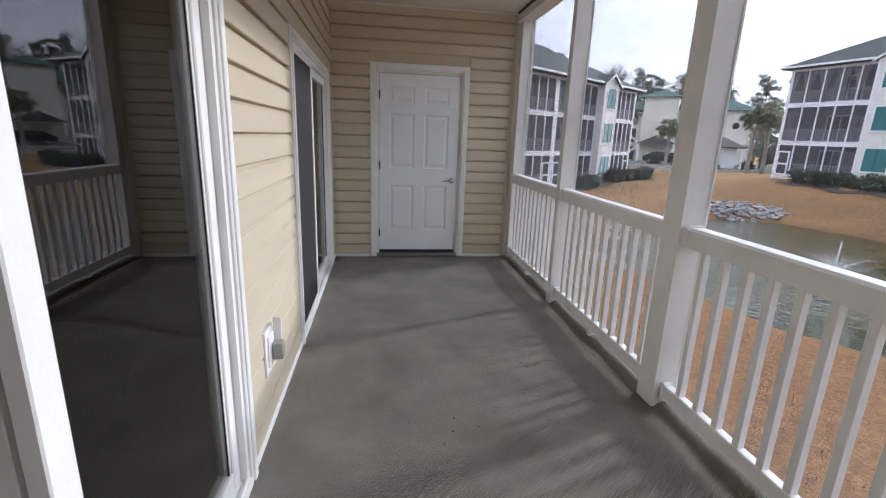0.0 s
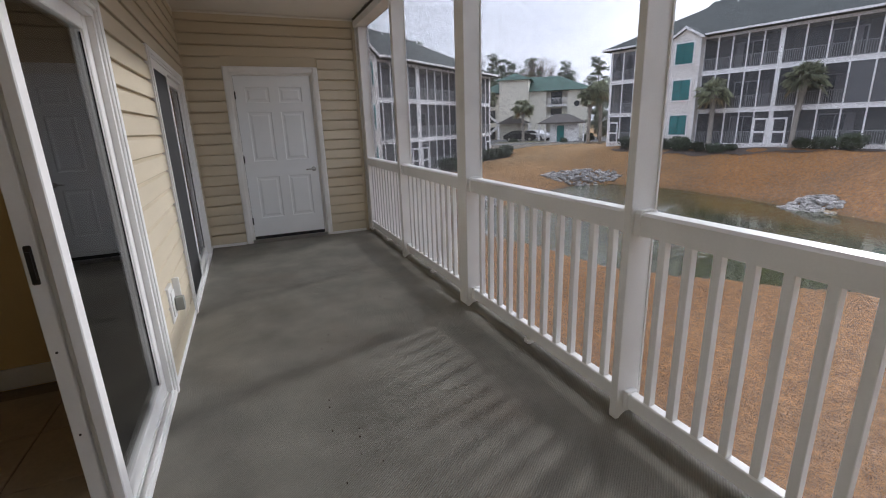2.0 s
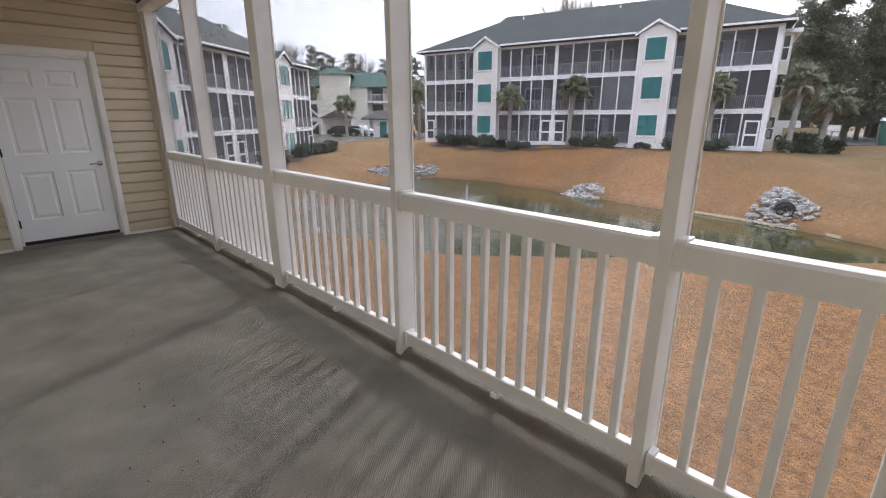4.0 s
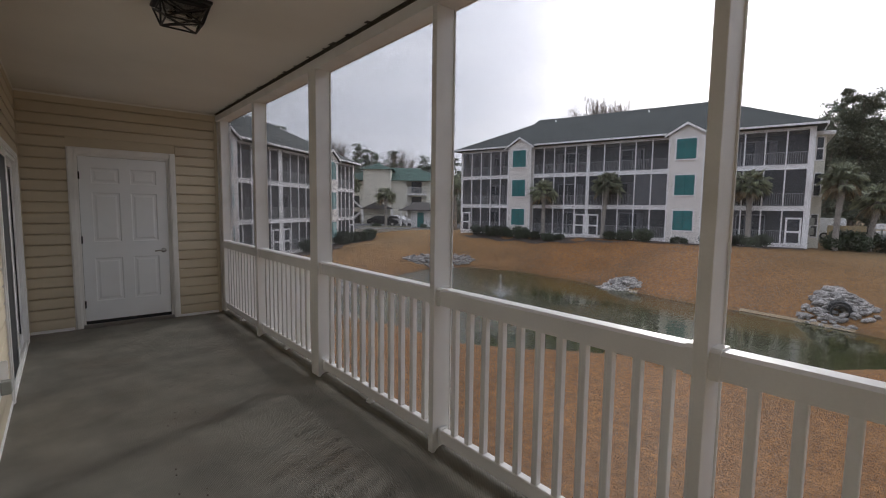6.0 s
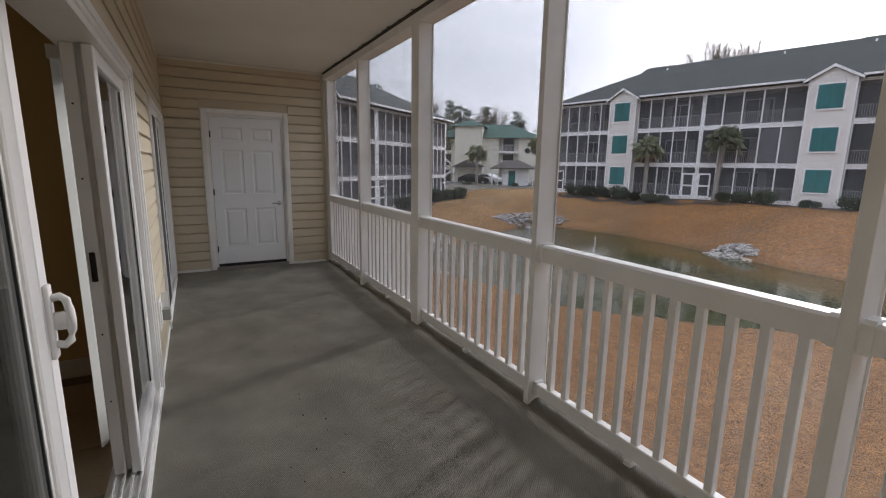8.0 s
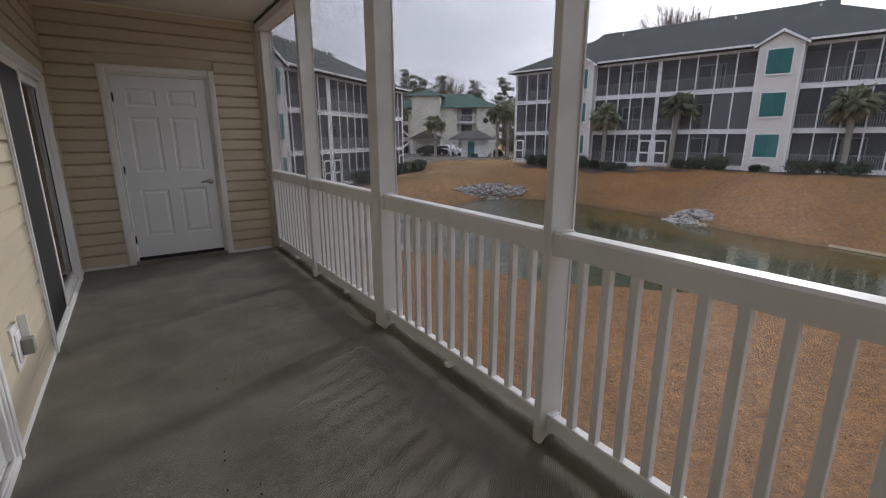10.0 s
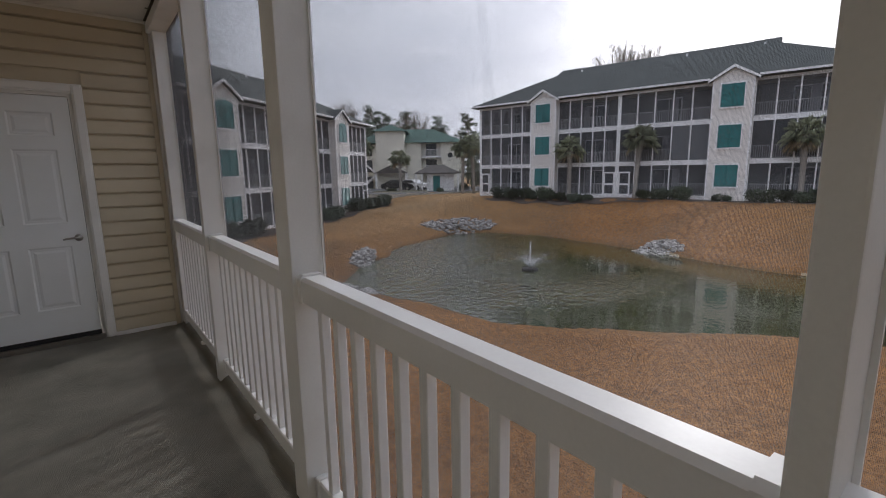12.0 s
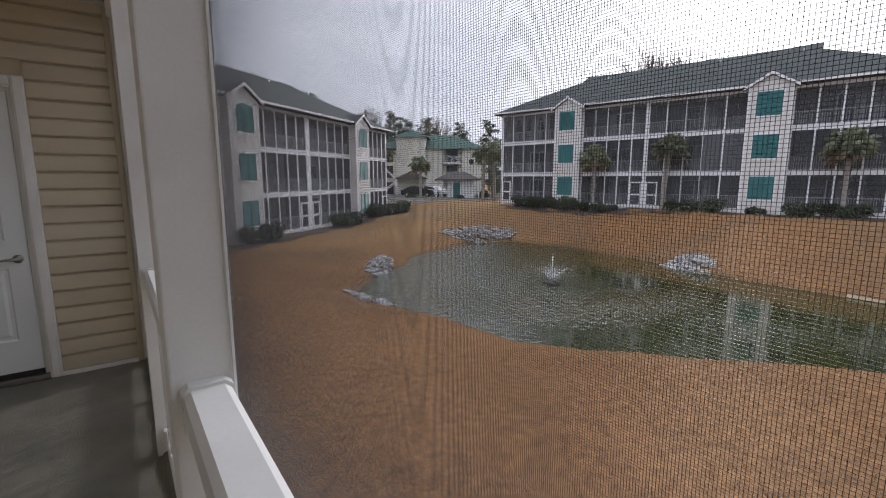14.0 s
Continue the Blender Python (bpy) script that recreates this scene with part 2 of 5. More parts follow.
MULCH = mat("mulch", (0.07, 0.05, 0.04), 0.95, var=0.35, scale=4, fine=30, bump=0.9, dist=0.03)
GREENPLASTIC = mat("green_plastic", (0.02, 0.10, 0.075), 0.5, var=0.1, scale=3, bump=0.05)
UTILITY = mat("utility_metal", (0.30, 0.31, 0.28), 0.6, var=0.1, scale=3, bump=0.1)
CARPAINT = mat("dark_car_paint", (0.02, 0.02, 0.024), 0.25, 0.3, var=0.1, scale=2, bump=0)
CARWHITE = mat("white_car_paint", (0.7, 0.7, 0.7), 0.3, 0.0, var=0.03, scale=2, bump=0)
TYRE = mat("tyre", (0.02, 0.02, 0.02), 0.8, var=0.2, scale=20, bump=0.2)
SILT = mat("silt_fabric", (0.03, 0.03, 0.03), 0.8, var=0.3, scale=4, bump=0.2)
FOAM = veil_mat("water_spray", (0.85, 0.88, 0.9), 0.24)

# dormant lawn: tan to rust, patchy, with a dark brown lip by the water
LAWN = mat("dormant_lawn", (0.262, 0.136, 0.056), 0.95, var=0.18, scale=0.22, fine=16, bump=0.8, dist=0.05, dirt=(0.13, 0.09, 0.056), dirt_amt=0.65, spec=0.1)
_n, _l = LAWN.node_tree.nodes, LAWN.node_tree.links
_tc, _sp, _mx = _n.new("ShaderNodeTexCoord"), _n.new("ShaderNodeSeparateXYZ"), _n.new("ShaderNodeMix")
_mo, _fx = _n.new("ShaderNodeTexNoise"), _n.new("ShaderNodeMix")
_mo.inputs["Scale"].default_value, _mo.inputs["Detail"].default_value = 5.5, 8
_mo.inputs["Roughness"].default_value = 0.75
_mr = _n.new("ShaderNodeMapRange")
_mr.inputs[1].default_value, _mr.inputs[2].default_value = 0.35, 0.68
_fx.data_type, _fx.blend_type = "RGBA", "MULTIPLY"
_fx.inputs[0].default_value = 1.0
_cr = _n.new("ShaderNodeValToRGB")
_cr.color_ramp.elements[0].color, _cr.color_ramp.elements[1].color = (0.5, 0.48, 0.48, 1), (1.3, 1.28, 1.25, 1)
_l.new(_tc.outputs["Object"], _mo.inputs["Vector"]), _l.new(_mo.outputs[0], _mr.inputs[0]), _l.new(_mr.outputs[0], _cr.inputs[0])
_bc = _n["Principled BSDF"].inputs["Base Color"]
_src = _bc.links[0].from_socket
_l.new(_src, _fx.inputs[6]), _l.new(_cr.outputs[0], _fx.inputs[7])
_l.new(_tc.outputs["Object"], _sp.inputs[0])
# mud tone with the bank's shade painted in, by height above the water
_lip = _n.new("ShaderNodeMapRange")
_lip.inputs[1].default_value, _lip.inputs[2].default_value, _lip.inputs[3].default_value, _lip.inputs[4].default_value = -3.66, -3.45, 0.45, 0.0
_l.new(_sp.outputs["Z"], _lip.inputs[0]), _l.new(_lip.outputs[0], _mx.inputs[0])
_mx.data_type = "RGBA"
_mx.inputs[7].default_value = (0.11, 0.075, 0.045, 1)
# greener grass towards the building site
_dx, _gr, _gm = _n.new("ShaderNodeMath"), _n.new("ShaderNodeMapRange"), _n.new("ShaderNodeMix")
_dx.operation = "MULTIPLY_ADD"
_dx.inputs[1].default_value = -1.3
_l.new(_sp.outputs["Y"], _dx.inputs[0]), _l.new(_sp.outputs["X"], _dx.inputs[2])
_gr.inputs[1].default_value, _gr.inputs[2].default_value, _gr.inputs[4].default_value = 18.0, 38.0, 0.75
_l.new(_dx.outputs[0], _gr.inputs[0]), _l.new(_gr.outputs[0], _gm.inputs[0])
_gm.data_type = "RGBA"
_gm.inputs[7].default_value = (0.155, 0.117, 0.066, 1)
_l.new(_fx.outputs[2], _gm.inputs[6])
# drier, straw-coloured grass towards the car park
_sy, _sm = _n.new("ShaderNodeMapRange"), _n.new("ShaderNodeMix")
_sy.inputs[1].default_value, _sy.inputs[2].default_value, _sy.inputs[4].default_value = 22.0, 38.0, 0.6
_sm.data_type = "RGBA"
_sm.inputs[7].default_value = (0.30, 0.2, 0.1, 1)
_l.new(_sp.outputs["Y"], _sy.inputs[0]), _l.new(_sy.outputs[0], _sm.inputs[0]), _l.new(_gm.outputs[2], _sm.inputs[6])
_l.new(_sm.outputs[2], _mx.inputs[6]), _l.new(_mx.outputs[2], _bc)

WATER = mat("pond_water", (0.03, 0.036, 0.004), 0.07, var=0.25, scale=0.12, fine=3.2, bump=0.12, dist=0.17)
_n, _l = WATER.node_tree.nodes, WATER.node_tree.links
_n["Principled BSDF"].inputs["IOR"].default_value = 1.8
# the fountain dulls a ring of water; the wind carries its ripples towards the near shore
_tc, _vd, _vs, _dt = _n.new("ShaderNodeTexCoord"), _n.new("ShaderNodeVectorMath"), _n.new("ShaderNodeVectorMath"), _n.new("ShaderNodeVectorMath")
_vd.operation, _vs.operation, _dt.operation = "DISTANCE", "SUBTRACT", "DOT_PRODUCT"
_vd.inputs[1].default_value = _vs.inputs[1].default_value = (19.3, 15.9, -3.7)
_dt.inputs[1].default_value = (-0.62, -0.78, 0)
_l.new(_tc.outputs["Object"], _vd.inputs[0]), _l.new(_tc.outputs["Object"], _vs.inputs[0]), _l.new(_vs.outputs[0], _dt.inputs[0])
_ra = _n.new("ShaderNodeMapRange")
_ra.inputs[1].default_value, _ra.inputs[2].default_value, _ra.inputs[3].default_value, _ra.inputs[4].default_value = 2.6, 3.2, 0.26, 0.08
_l.new(_vd.outputs["Value"], _ra.inputs[0]), _l.new(_ra.outputs[0], _n["Principled BSDF"].inputs["Roughness"])
_rb, _rw, _rx, _ry = _n.new("ShaderNodeMapRange"), _n.new("ShaderNodeMapRange"), _n.new("ShaderNodeMath"), _n.new("ShaderNodeMath")
_rb.inputs[1].default_value, _rb.inputs[2].default_value, _rb.inputs[3].default_value, _rb.inputs[4].default_value = 5.0, 7.5, 1.0, 0.0
_rw.inputs[1].default_value, _rw.inputs[2].default_value, _rw.inputs[3].default_value, _rw.inputs[4].default_value = 0.5, 3.5, 0.0, 0.7
_rx.operation, _ry.operation = "MULTIPLY", "ADD"
_nd, _nw = _n.new("ShaderNodeVectorMath"), _n.new("ShaderNodeMapRange")
_nd.operation = "DOT_PRODUCT"
_nd.inputs[1].default_value = (-0.5, 0.87, 0)
_nw.inputs[1].default_value, _nw.inputs[2].default_value, _nw.inputs[3].default_value, _nw.inputs[4].default_value = -1.5, 2.0, 0.045, 0.9
_l.new(_vs.outputs[0], _nd.inputs[0]), _l.new(_nd.outputs["Value"], _nw.inputs[0]), _l.new(_nw.outputs[0], _ry.inputs[1])
_l.new(_vd.outputs["Value"], _rb.inputs[0]), _l.new(_dt.outputs["Value"], _rw.inputs[0])
_l.new(_rb.outputs[0], _rx.inputs[0]), _l.new(_rw.outputs[0], _rx.inputs[1]), _l.new(_rx.outputs[0], _ry.inputs[0])
_l.new(_ry.outputs[0], _n["Principled BSDF"].inputs["Normal"].links[0].from_node.inputs["Strength"])

# ---- mesh helpers ----
def box(bm, x0, x1, y0, y1, z0, z1, bev=0.0, seg=1):
    v = [bm.verts.new((x, y, z)) for x in (x0, x1) for y in (y0, y1) for z in (z0, z1)]
    f = [bm.faces.new([v[i] for i in q]) for q in ((0, 1, 3, 2), (4, 6, 7, 5), (0, 4, 5, 1), (2, 3, 7, 6), (0, 2, 6, 4), (1, 5, 7, 3))]
    if bev:
        e = {ed for fa in f for ed in fa.edges}
        bmesh.ops.bevel(bm, geom=list(e), offset=bev, segments=seg, affect="EDGES", profile=0.6)
    return bm


def prism(bm, pts, a, b, axis="y"):
    """A profile of points carried from a to b along an axis. The profile's two coordinates are the other two axes in order."""
    def at(p, k):
        return {"x": (k, p[0], p[1]), "y": (p[0], k, p[1]), "z": (p[0], p[1], k)}[axis]
    v0, v1 = [bm.verts.new(at(p, a)) for p in pts], [bm.verts.new(at(p, b)) for p in pts]
    n = len(pts)
    for i in range(n):
        bm.faces.new((v0[i], v0[(i + 1) % n], v1[(i + 1) % n], v1[i]))
    bm.faces.new(v0[::-1]), bm.faces.new(v1)
    return bm


def tube(bm, path, radii, sides=8, cap=True):
    rings = []
    for i, p in enumerate(path):
        p = Vector(p)
        d = (Vector(path[min(i + 1, len(path) - 1)]) - Vector(path[max(i - 1, 0)])).normalized()
        u = d.orthogonal().normalized() if abs(d.z) > 0.95 else d.cross(Vector((0, 0, 1))).normalized()
        w = d.cross(u)
        rings.append([bm.verts.new(p + (u * math.cos(2 * math.pi * k / sides) + w * math.sin(2 * math.pi * k / sides)) * radii[i]) for k in range(sides)])
    for r0, r1 in zip(rings, rings[1:]):
        for k in range(sides):
            bm.faces.new((r0[k], r0[(k + 1) % sides], r1[(k + 1) % sides], r1[k]))
    if cap:
        bm.faces.new(rings[0][::-1]), bm.faces.new(rings[-1])
    return bm


def mesh_of(name, bm, material, smooth=False):
    bmesh.ops.recalc_face_normals(bm, faces=bm.faces)
    me = bpy.data.meshes.new(name)
    bm.to_mesh(me)
    bm.free()
    me.materials.append(material)
    if smooth:
        me.shade_smooth()
    return me


def part(name, bm, material, parent=None, label="", smooth=False):
    ob = new(name, mesh_of(name, bm, material, smooth) if isinstance(bm, bmesh.types.BMesh) else bm)
    if parent is not None:
        ob.parent = parent
    return tagged(ob, label)


def piece(name, me, parent, m=None):
    ob = new(name, me)
    ob.parent = parent
    if m is not None:
        ob.matrix_basis = m
    return ob


def thing(name, m, label, category, group="", kind=""):
    ob = new(name)
    ob.matrix_basis = m
    return tagged(ob, label, category, group, kind)


def B():
    return bmesh.new()

# ---- balcony: structure ----
# inner wall face x = XW, end wall face y = 5.6, posts from x = XP, floor z = 0, ceiling z = 2.8
XW = -0.028   # plane of the house wall
Y0, Y1, ZC, XP = -2.55, 5.6, 2.8, 2.04
WX = 0.142
POSTS = ((5.46, 0.13), (3.94, 0.072), (2.32, 0.15), (0.688, 0.044), (-0.826, 0.05), (-2.43, 0.07))
S1, S2 = (-1.12, 1.935, 1.985), (3.29, 5.2, 1.985)   # openings of the two sliding doors: from, to, height

bm = B()
box(bm, -0.16, 2.2, Y0 - 0.2, Y1 + 1.7, -0.3, -0.012)
floor = tagged(part("floor", bm, CONCRETE), "concrete balcony slab under grey ribbed outdoor carpet", "floor", kind="structure")
bm = B()
def curl(x, y):
    """The loose edge of the carpet rolls up under the railing."""
    t = max(0.0, min(1.0, (x - 2.056 + 0.012 * noise.noise((y * 2.1, 4, 0))) / 0.1))
    return (0.032 + 0.01 * noise.noise((y * 3.2, 9, 0))) * math.sin(math.pi * min(1.0, 0.82 * t)) ** 0.55 if t > 0 else 0.0
xs = [XW + 0.004 + (2.02 - XW) * i / 60 for i in range(61)] + [2.03 + 0.006 * i for i in range(21)]
ny = 240
vs = []
for i, x in enumerate(xs):
    col = []
    for j in range(ny + 1):
        y = Y0 + (Y1 - Y0 - 0.004) * j / ny
        col.append(bm.verts.new((x, y, 0.0035 * noise.noise((x * 9, y * 4.6, 0)) - 0.003 + curl(x, y))))
    vs.append(col)
for i in range(len(xs) - 1):
    for j in range(ny):
        bm.faces.new((vs[i][j], vs[i + 1][j], vs[i + 1][j + 1], vs[i][j + 1]))
tagged(part("carpet", bm, CARPET, smooth=True), "grey ribbed outdoor carpet with a curled edge on the balcony floor", "carpet", kind="structure")

bm = B()
box(bm, 2.1, 2.198, Y0, Y1 - 0.004, -0.011, 0.012)
tagged(part("carpet", bm, CARPET), "grey ribbed carpet strip under the railing", "carpet", kind="structure")

# dark specks of debris on the carpet
bm = B()
rng = random.Random(3)
for cx, cy, n in ((0.86, 1.02, 5), (0.78, 1.45, 3), (0.72, 0.62, 5), (1.3, 3.1, 3), (0.5, -0.3, 6), (1.1, -0.6, 5), (0.9, 2.2, 4)):
    for _ in range(n):
        x, y, s = cx + rng.gauss(0, 0.09), cy + rng.gauss(0, 0.12), rng.uniform(0.003, 0.008)
        box(bm, x, x + s, y, y + s * rng.uniform(0.6, 1.8), 0.0005, 0.005)
tagged(part("debris", bm, MULCH), "dark crumbs of dirt on the grey carpet", "debris", kind="stuff")

# house wall with two door openings, end wall, wall behind, ceiling
def wall_with_openings(name, label, spans):
    bm = B()
    for s in spans:
        box(bm, *s)
    return tagged(part(name, bm, SIDING), label, "wall", kind="structure")

wl_spans = [(XW - 0.15, XW - 0.014, Y0 - 0.2, S1[0], -0.3, ZC), (XW - 0.15, XW - 0.014, S1[1], S2[0], -0.3, ZC), (XW - 0.15, XW - 0.014, S2[1], Y1 + 0.2, -0.3, ZC),
            (XW - 0.15, XW - 0.014, S1[0], S1[1], S1[2], ZC), (XW - 0.15, XW - 0.014, S2[0], S2[1], S2[2], ZC)]
wall_west = wall_with_openings("wall_west", "house wall in beige lap siding beside the balcony", wl_spans)
DX0, DX1, DH = 0.475, 1.445, 2.135   # end door opening
wall_north = wall_with_openings("wall_north", "end wall in beige lap siding round the white door",
                                [(XW - 0.014, DX0, Y1 + 0.014, Y1 + 0.16, -0.3, ZC), (DX1, 2.16, Y1 + 0.014, Y1 + 0.16, -0.3, ZC), (DX0, DX1, Y1 + 0.014, Y1 + 0.16, DH, ZC)])
wall_south = wall_with_openings("wall_south", "near end wall in beige lap siding", [(-0.014, 2.16, Y0 - 0.16, Y0 - 0.014, -0.3, ZC)])
bm = B()
box(bm, -0.15, 2.22, Y0 - 0.16, Y1 + 0.16, ZC, ZC + 0.12)
tagged(part("ceiling", bm, CEIL), "flat off-white painted balcony ceiling", "ceiling", kind="structure")

# ceiling edge moulding, corner posts, base strips
def trim(name, spans, label, material=VINYL, bev=0.003):
    bm = B()
    for s in spans:
        box(bm, *s, bev)
    return tagged(part(name, bm, material), label, "trim", kind="structure")

trim("trim", [(XW + 0.016, XP, Y1 - 0.022, Y1 - 0.002, ZC - 0.028, ZC - 0.002)], "cream moulding between end wall and ceiling", CEIL)
trim("trim", [(XW + 0.001, XW + 0.018, Y0, Y1 - 0.024, ZC - 0.028, ZC - 0.002)], "cream moulding between house wall and ceiling", CEIL)
trim("trim", [(XW, XW + 0.022, Y1 - 0.022, Y1 - 0.001, 0.0, ZC - 0.03)], "beige corner post of the siding", SIDING)
trim("trim", [(2.013, 2.05, Y1 - 0.018, Y1 - 0.001, 0.0, ZC - 0.03)], "beige edge channel of the siding beside the post", SIDING)
trim("baseboard", [(XW + 0.024, DX0 - 0.078, Y1 - 0.02, Y1 - 0.001, -0.01, 0.03)], "white base strip under the siding")
trim("baseboard", [(DX1 + 0.078, 2.011, Y1 - 0.02, Y1 - 0.001, -0.01, 0.03)], "white base strip under the siding")
trim("baseboard", [(XW + 0.001, XW + 0.02, S1[1] + 0.075, S2[0] - 0.075, -0.01, 0.035)], "white base strip under the siding")
trim("baseboard", [(XW + 0.001, XW + 0.02, S2[1] + 0.075, Y1 - 0.024, -0.01, 0.035)], "white base strip under the siding")

# header beam over the posts; a dark strip paints the joint's shadow gap, mildew specks beside
bm = B()
box(bm, XP - 0.004, 2.2, Y0 - 0.16, Y1 + 0.16, ZC - 0.105, ZC - 0.026, 0.004)
tagged(part("trim", bm, PAINT), "white painted header beam over the screen posts", "beam", kind="structure")
bm = B()
box(bm, XP + 0.004, XP + 0.03, Y0, Y1 - 0.024, ZC - 0.0258, ZC - 0.0005)
box(bm, XP - 0.012, XP + 0.004, Y0, Y1 - 0.024, ZC - 0.006, ZC - 0.0005)
for i in range(70):
    y = Y0 + 0.1 + rng.random() * (Y1 - Y0 - 0.4)
    w = rng.uniform(0.01, 0.06)
    box(bm, XP - 0.02 - rng.random() * 0.05 * (1 if y < 2.5 else 0.3), XP - 0.012, y, y + w, ZC - 0.0016, ZC - 0.0004)
tagged(part("trim", bm, JOINTDARK), "dark strip painting the shadow gap at the ceiling joint, with mildew specks", "stain", kind="structure")

# ---- posts, railing, screens ----
def post(y, w, half=False):
    p = thing("porch_post", pose(XP + (0.03 if y > 5 else 0), y, 0), "white painted square porch post with a slightly dirty foot", "post", "porch posts")
    bm = B()
    box(bm, 0, WX, 0, w, 0, ZC - 0.105, 0.005, 2)
    part("shaft", bm, PAINT, p)
    return p

for y, w in POSTS:
    post(y, w)
bm = B()
box(bm, 2.052, 2.165, Y1 - 0.012, Y1 + 0.16, 0, ZC - 0.105, 0.004)
tagged(part("trim", bm, PAINT), "white corner board at the end of the house wall", "trim", kind="structure")

RAILPROF = [(-0.042, 0.94), (0.05, 0.94), (0.053, 1.028), (0.038, 1.04), (-0.03, 1.04), (-0.044, 1.028)]
BALUSTER = B()
box(BALUSTER, -0.018, 0.018, -0.018, 0.018, 0, 0.80, 0.003)
BALUSTER = mesh_of("baluster", BALUSTER, VINYL)
XR = 2.106
for (yb, wb), (ya, wa) in zip(POSTS, POSTS[1:]):
    a, b = ya + wa, yb
    r = thing("railing", pose(XR, a, 0), "white vinyl railing with square balusters between two posts", "railing", "balcony railings")
    ln = b - a
    part("top_rail", prism(B(), RAILPROF, 0.018, ln - 0.018), VINYL, r)
    bm = B()
    box(bm, -0.026, 0.026, 0.014, ln - 0.014, 0.066, 0.15, 0.006)
    part("bottom_rail", bm, VINYL, r)
    for k, yy in enumerate((0.0, ln - 0.034)):
        bm = B()
        prism(bm, [(x * 1.1, 0.98 + (z - 0.98) * 1.13) for x, z in RAILPROF], yy, yy + 0.034)
        part("rail_bracket", bm, VINYL, r, "white rail end bracket")
        bm = B()
        box(bm, -0.032, 0.032, yy, yy + 0.03, 0.058, 0.16, 0.004)
        part("rail_bracket", bm, VINYL, r, "white rail end bracket")
    bm = B()
    box(bm, -0.02, 0.02, ln / 2 - 0.018, ln / 2 + 0.018, 0.0, 0.066, 0.003)
    box(bm, -0.034, -0.018, ln / 2 - 0.02, ln / 2 + 0.02, 0.028, 0.05)
    part("support_block", bm, PAINT, r, "small block under the bottom rail")
    for k in range(11):
        sp_ = (ln + 0.018) / 12
        piece("baluster", BALUSTER, r, pose(0, ln - 0.13 - sp_ * k, 0.143))

# insect screen in each bay: woven threads on the outer side of the railing
XS = 2.176
def screen(y0, y1):
    p = thing("insect_screen", pose(XS, y0, 0), "grey woven insect screen stretched between porch posts", "screen", "porch screens")
    ln, z0, z1, d, pitch = y1 - y0, 0.02, ZC - 0.105, 0.0001, 0.0016
    n1, n2 = int(ln / pitch), int((z1 - z0) / pitch)
    u = (np.arange(n1) + 0.5) * pitch
    v = z0 + (np.arange(n2) + 0.5) * pitch
    co, fa = [], []
    quad = np.array([[-1, -1], [1, -1], [1, 1], [-1, 1]]) * d
    for k in range(n1):
        for q in quad:
            co.append((q[0] - d, u[k] + q[1], z0))
        for q in quad:
            co.append((q[0] - d, u[k] + q[1], z1))
    for k in range(n2):
        for q in quad:
            co.append((q[0] + d, 0.0, v[k] + q[1]))
        for q in quad:
            co.append((q[0] + d, ln, v[k] + q[1]))
    for t in range(n1 + n2):
        o = t * 8
        for i in range(4):
            j = (i + 1) % 4
            fa.append((o + i, o + j, o + 4 + j, o + 4 + i))
    me = bpy.data.meshes.new("mesh_cloth")
    me.from_pydata(co, [], fa)
    me.materials.append(THREAD)
    ob = part("mesh_cloth", me, THREAD, p)
    tagged(ob, kind="stuff")
    for a, b in ((0, 0.008), (ln - 0.008, ln)):
        bm = B()
        box(bm, -0.0065, 0.003, a, b, z0, z1)
        part("screen_spline", bm, PAINT, p)
    return p

for (yb, wb), (ya, wa) in zip(POSTS, POSTS[1:]):
    screen(ya + wa, yb)

# ---- end door ----
door = thing("door_1", pose(0.51, Y1 + 0.012, 0.07), "closed white six-panel storage door with a lever handle", "door", kind="structure")
W, Hh = 0.912, 2.03
def panelled_leaf():
    bm = B()
    xs = [0, 0.115, 0.40, 0.512, 0.797, W]
    zs = [0, 0.25, 0.79, 0.99, 1.60, 1.71, 1.90, Hh]
    vs = {}
    def v(x, y, z):
        k = (round(x, 4), round(y, 4), round(z, 4))
        if k not in vs:
            vs[k] = bm.verts.new(k)
        return vs[k]
    for i in range(5):
        for j in range(7):
            x0, x1, z0, z1 = xs[i], xs[i + 1], zs[j], zs[j + 1]
            if i in (1, 3) and j in (1, 3, 5):
                steps = [(0, 0), (0.012, 0.009), (0.03, 0.009), (0.05, 0.002)]
                for (a, da), (b, db) in zip(steps, steps[1:]):
                    o = [(x0 + a, z0 + a), (x1 - a, z0 + a), (x1 - a, z1 - a), (x0 + a, z1 - a)]
                    q = [(x0 + b, z0 + b), (x1 - b, z0 + b), (x1 - b, z1 - b), (x0 + b, z1 - b)]
                    for k in range(4):
                        bm.faces.new((v(o[k][0], da, o[k][1]), v(o[(k + 1) % 4][0], da, o[(k + 1) % 4][1]), v(q[(k + 1) % 4][0], db, q[(k + 1) % 4][1]), v(q[k][0], db, q[k][1])))
                b, db = steps[-1]
                bm.faces.new((v(x0 + b, db, z0 + b), v(x1 - b, db, z0 + b), v(x1 - b, db, z1 - b), v(x0 + b, db, z1 - b)))
            else:
                bm.faces.new((v(x0, 0, z0), v(x1, 0, z0), v(x1, 0, z1), v(x0, 0, z1)))
    box(bm, 0, W, 0.012, 0.044, 0, Hh)
    return bm
part("door_leaf", panelled_leaf(), DOORW, door, "white embossed six-panel leaf")
bm = B()
box(bm, -0.034, -0.004, -0.002, 0.12, -0.07, Hh + 0.035)
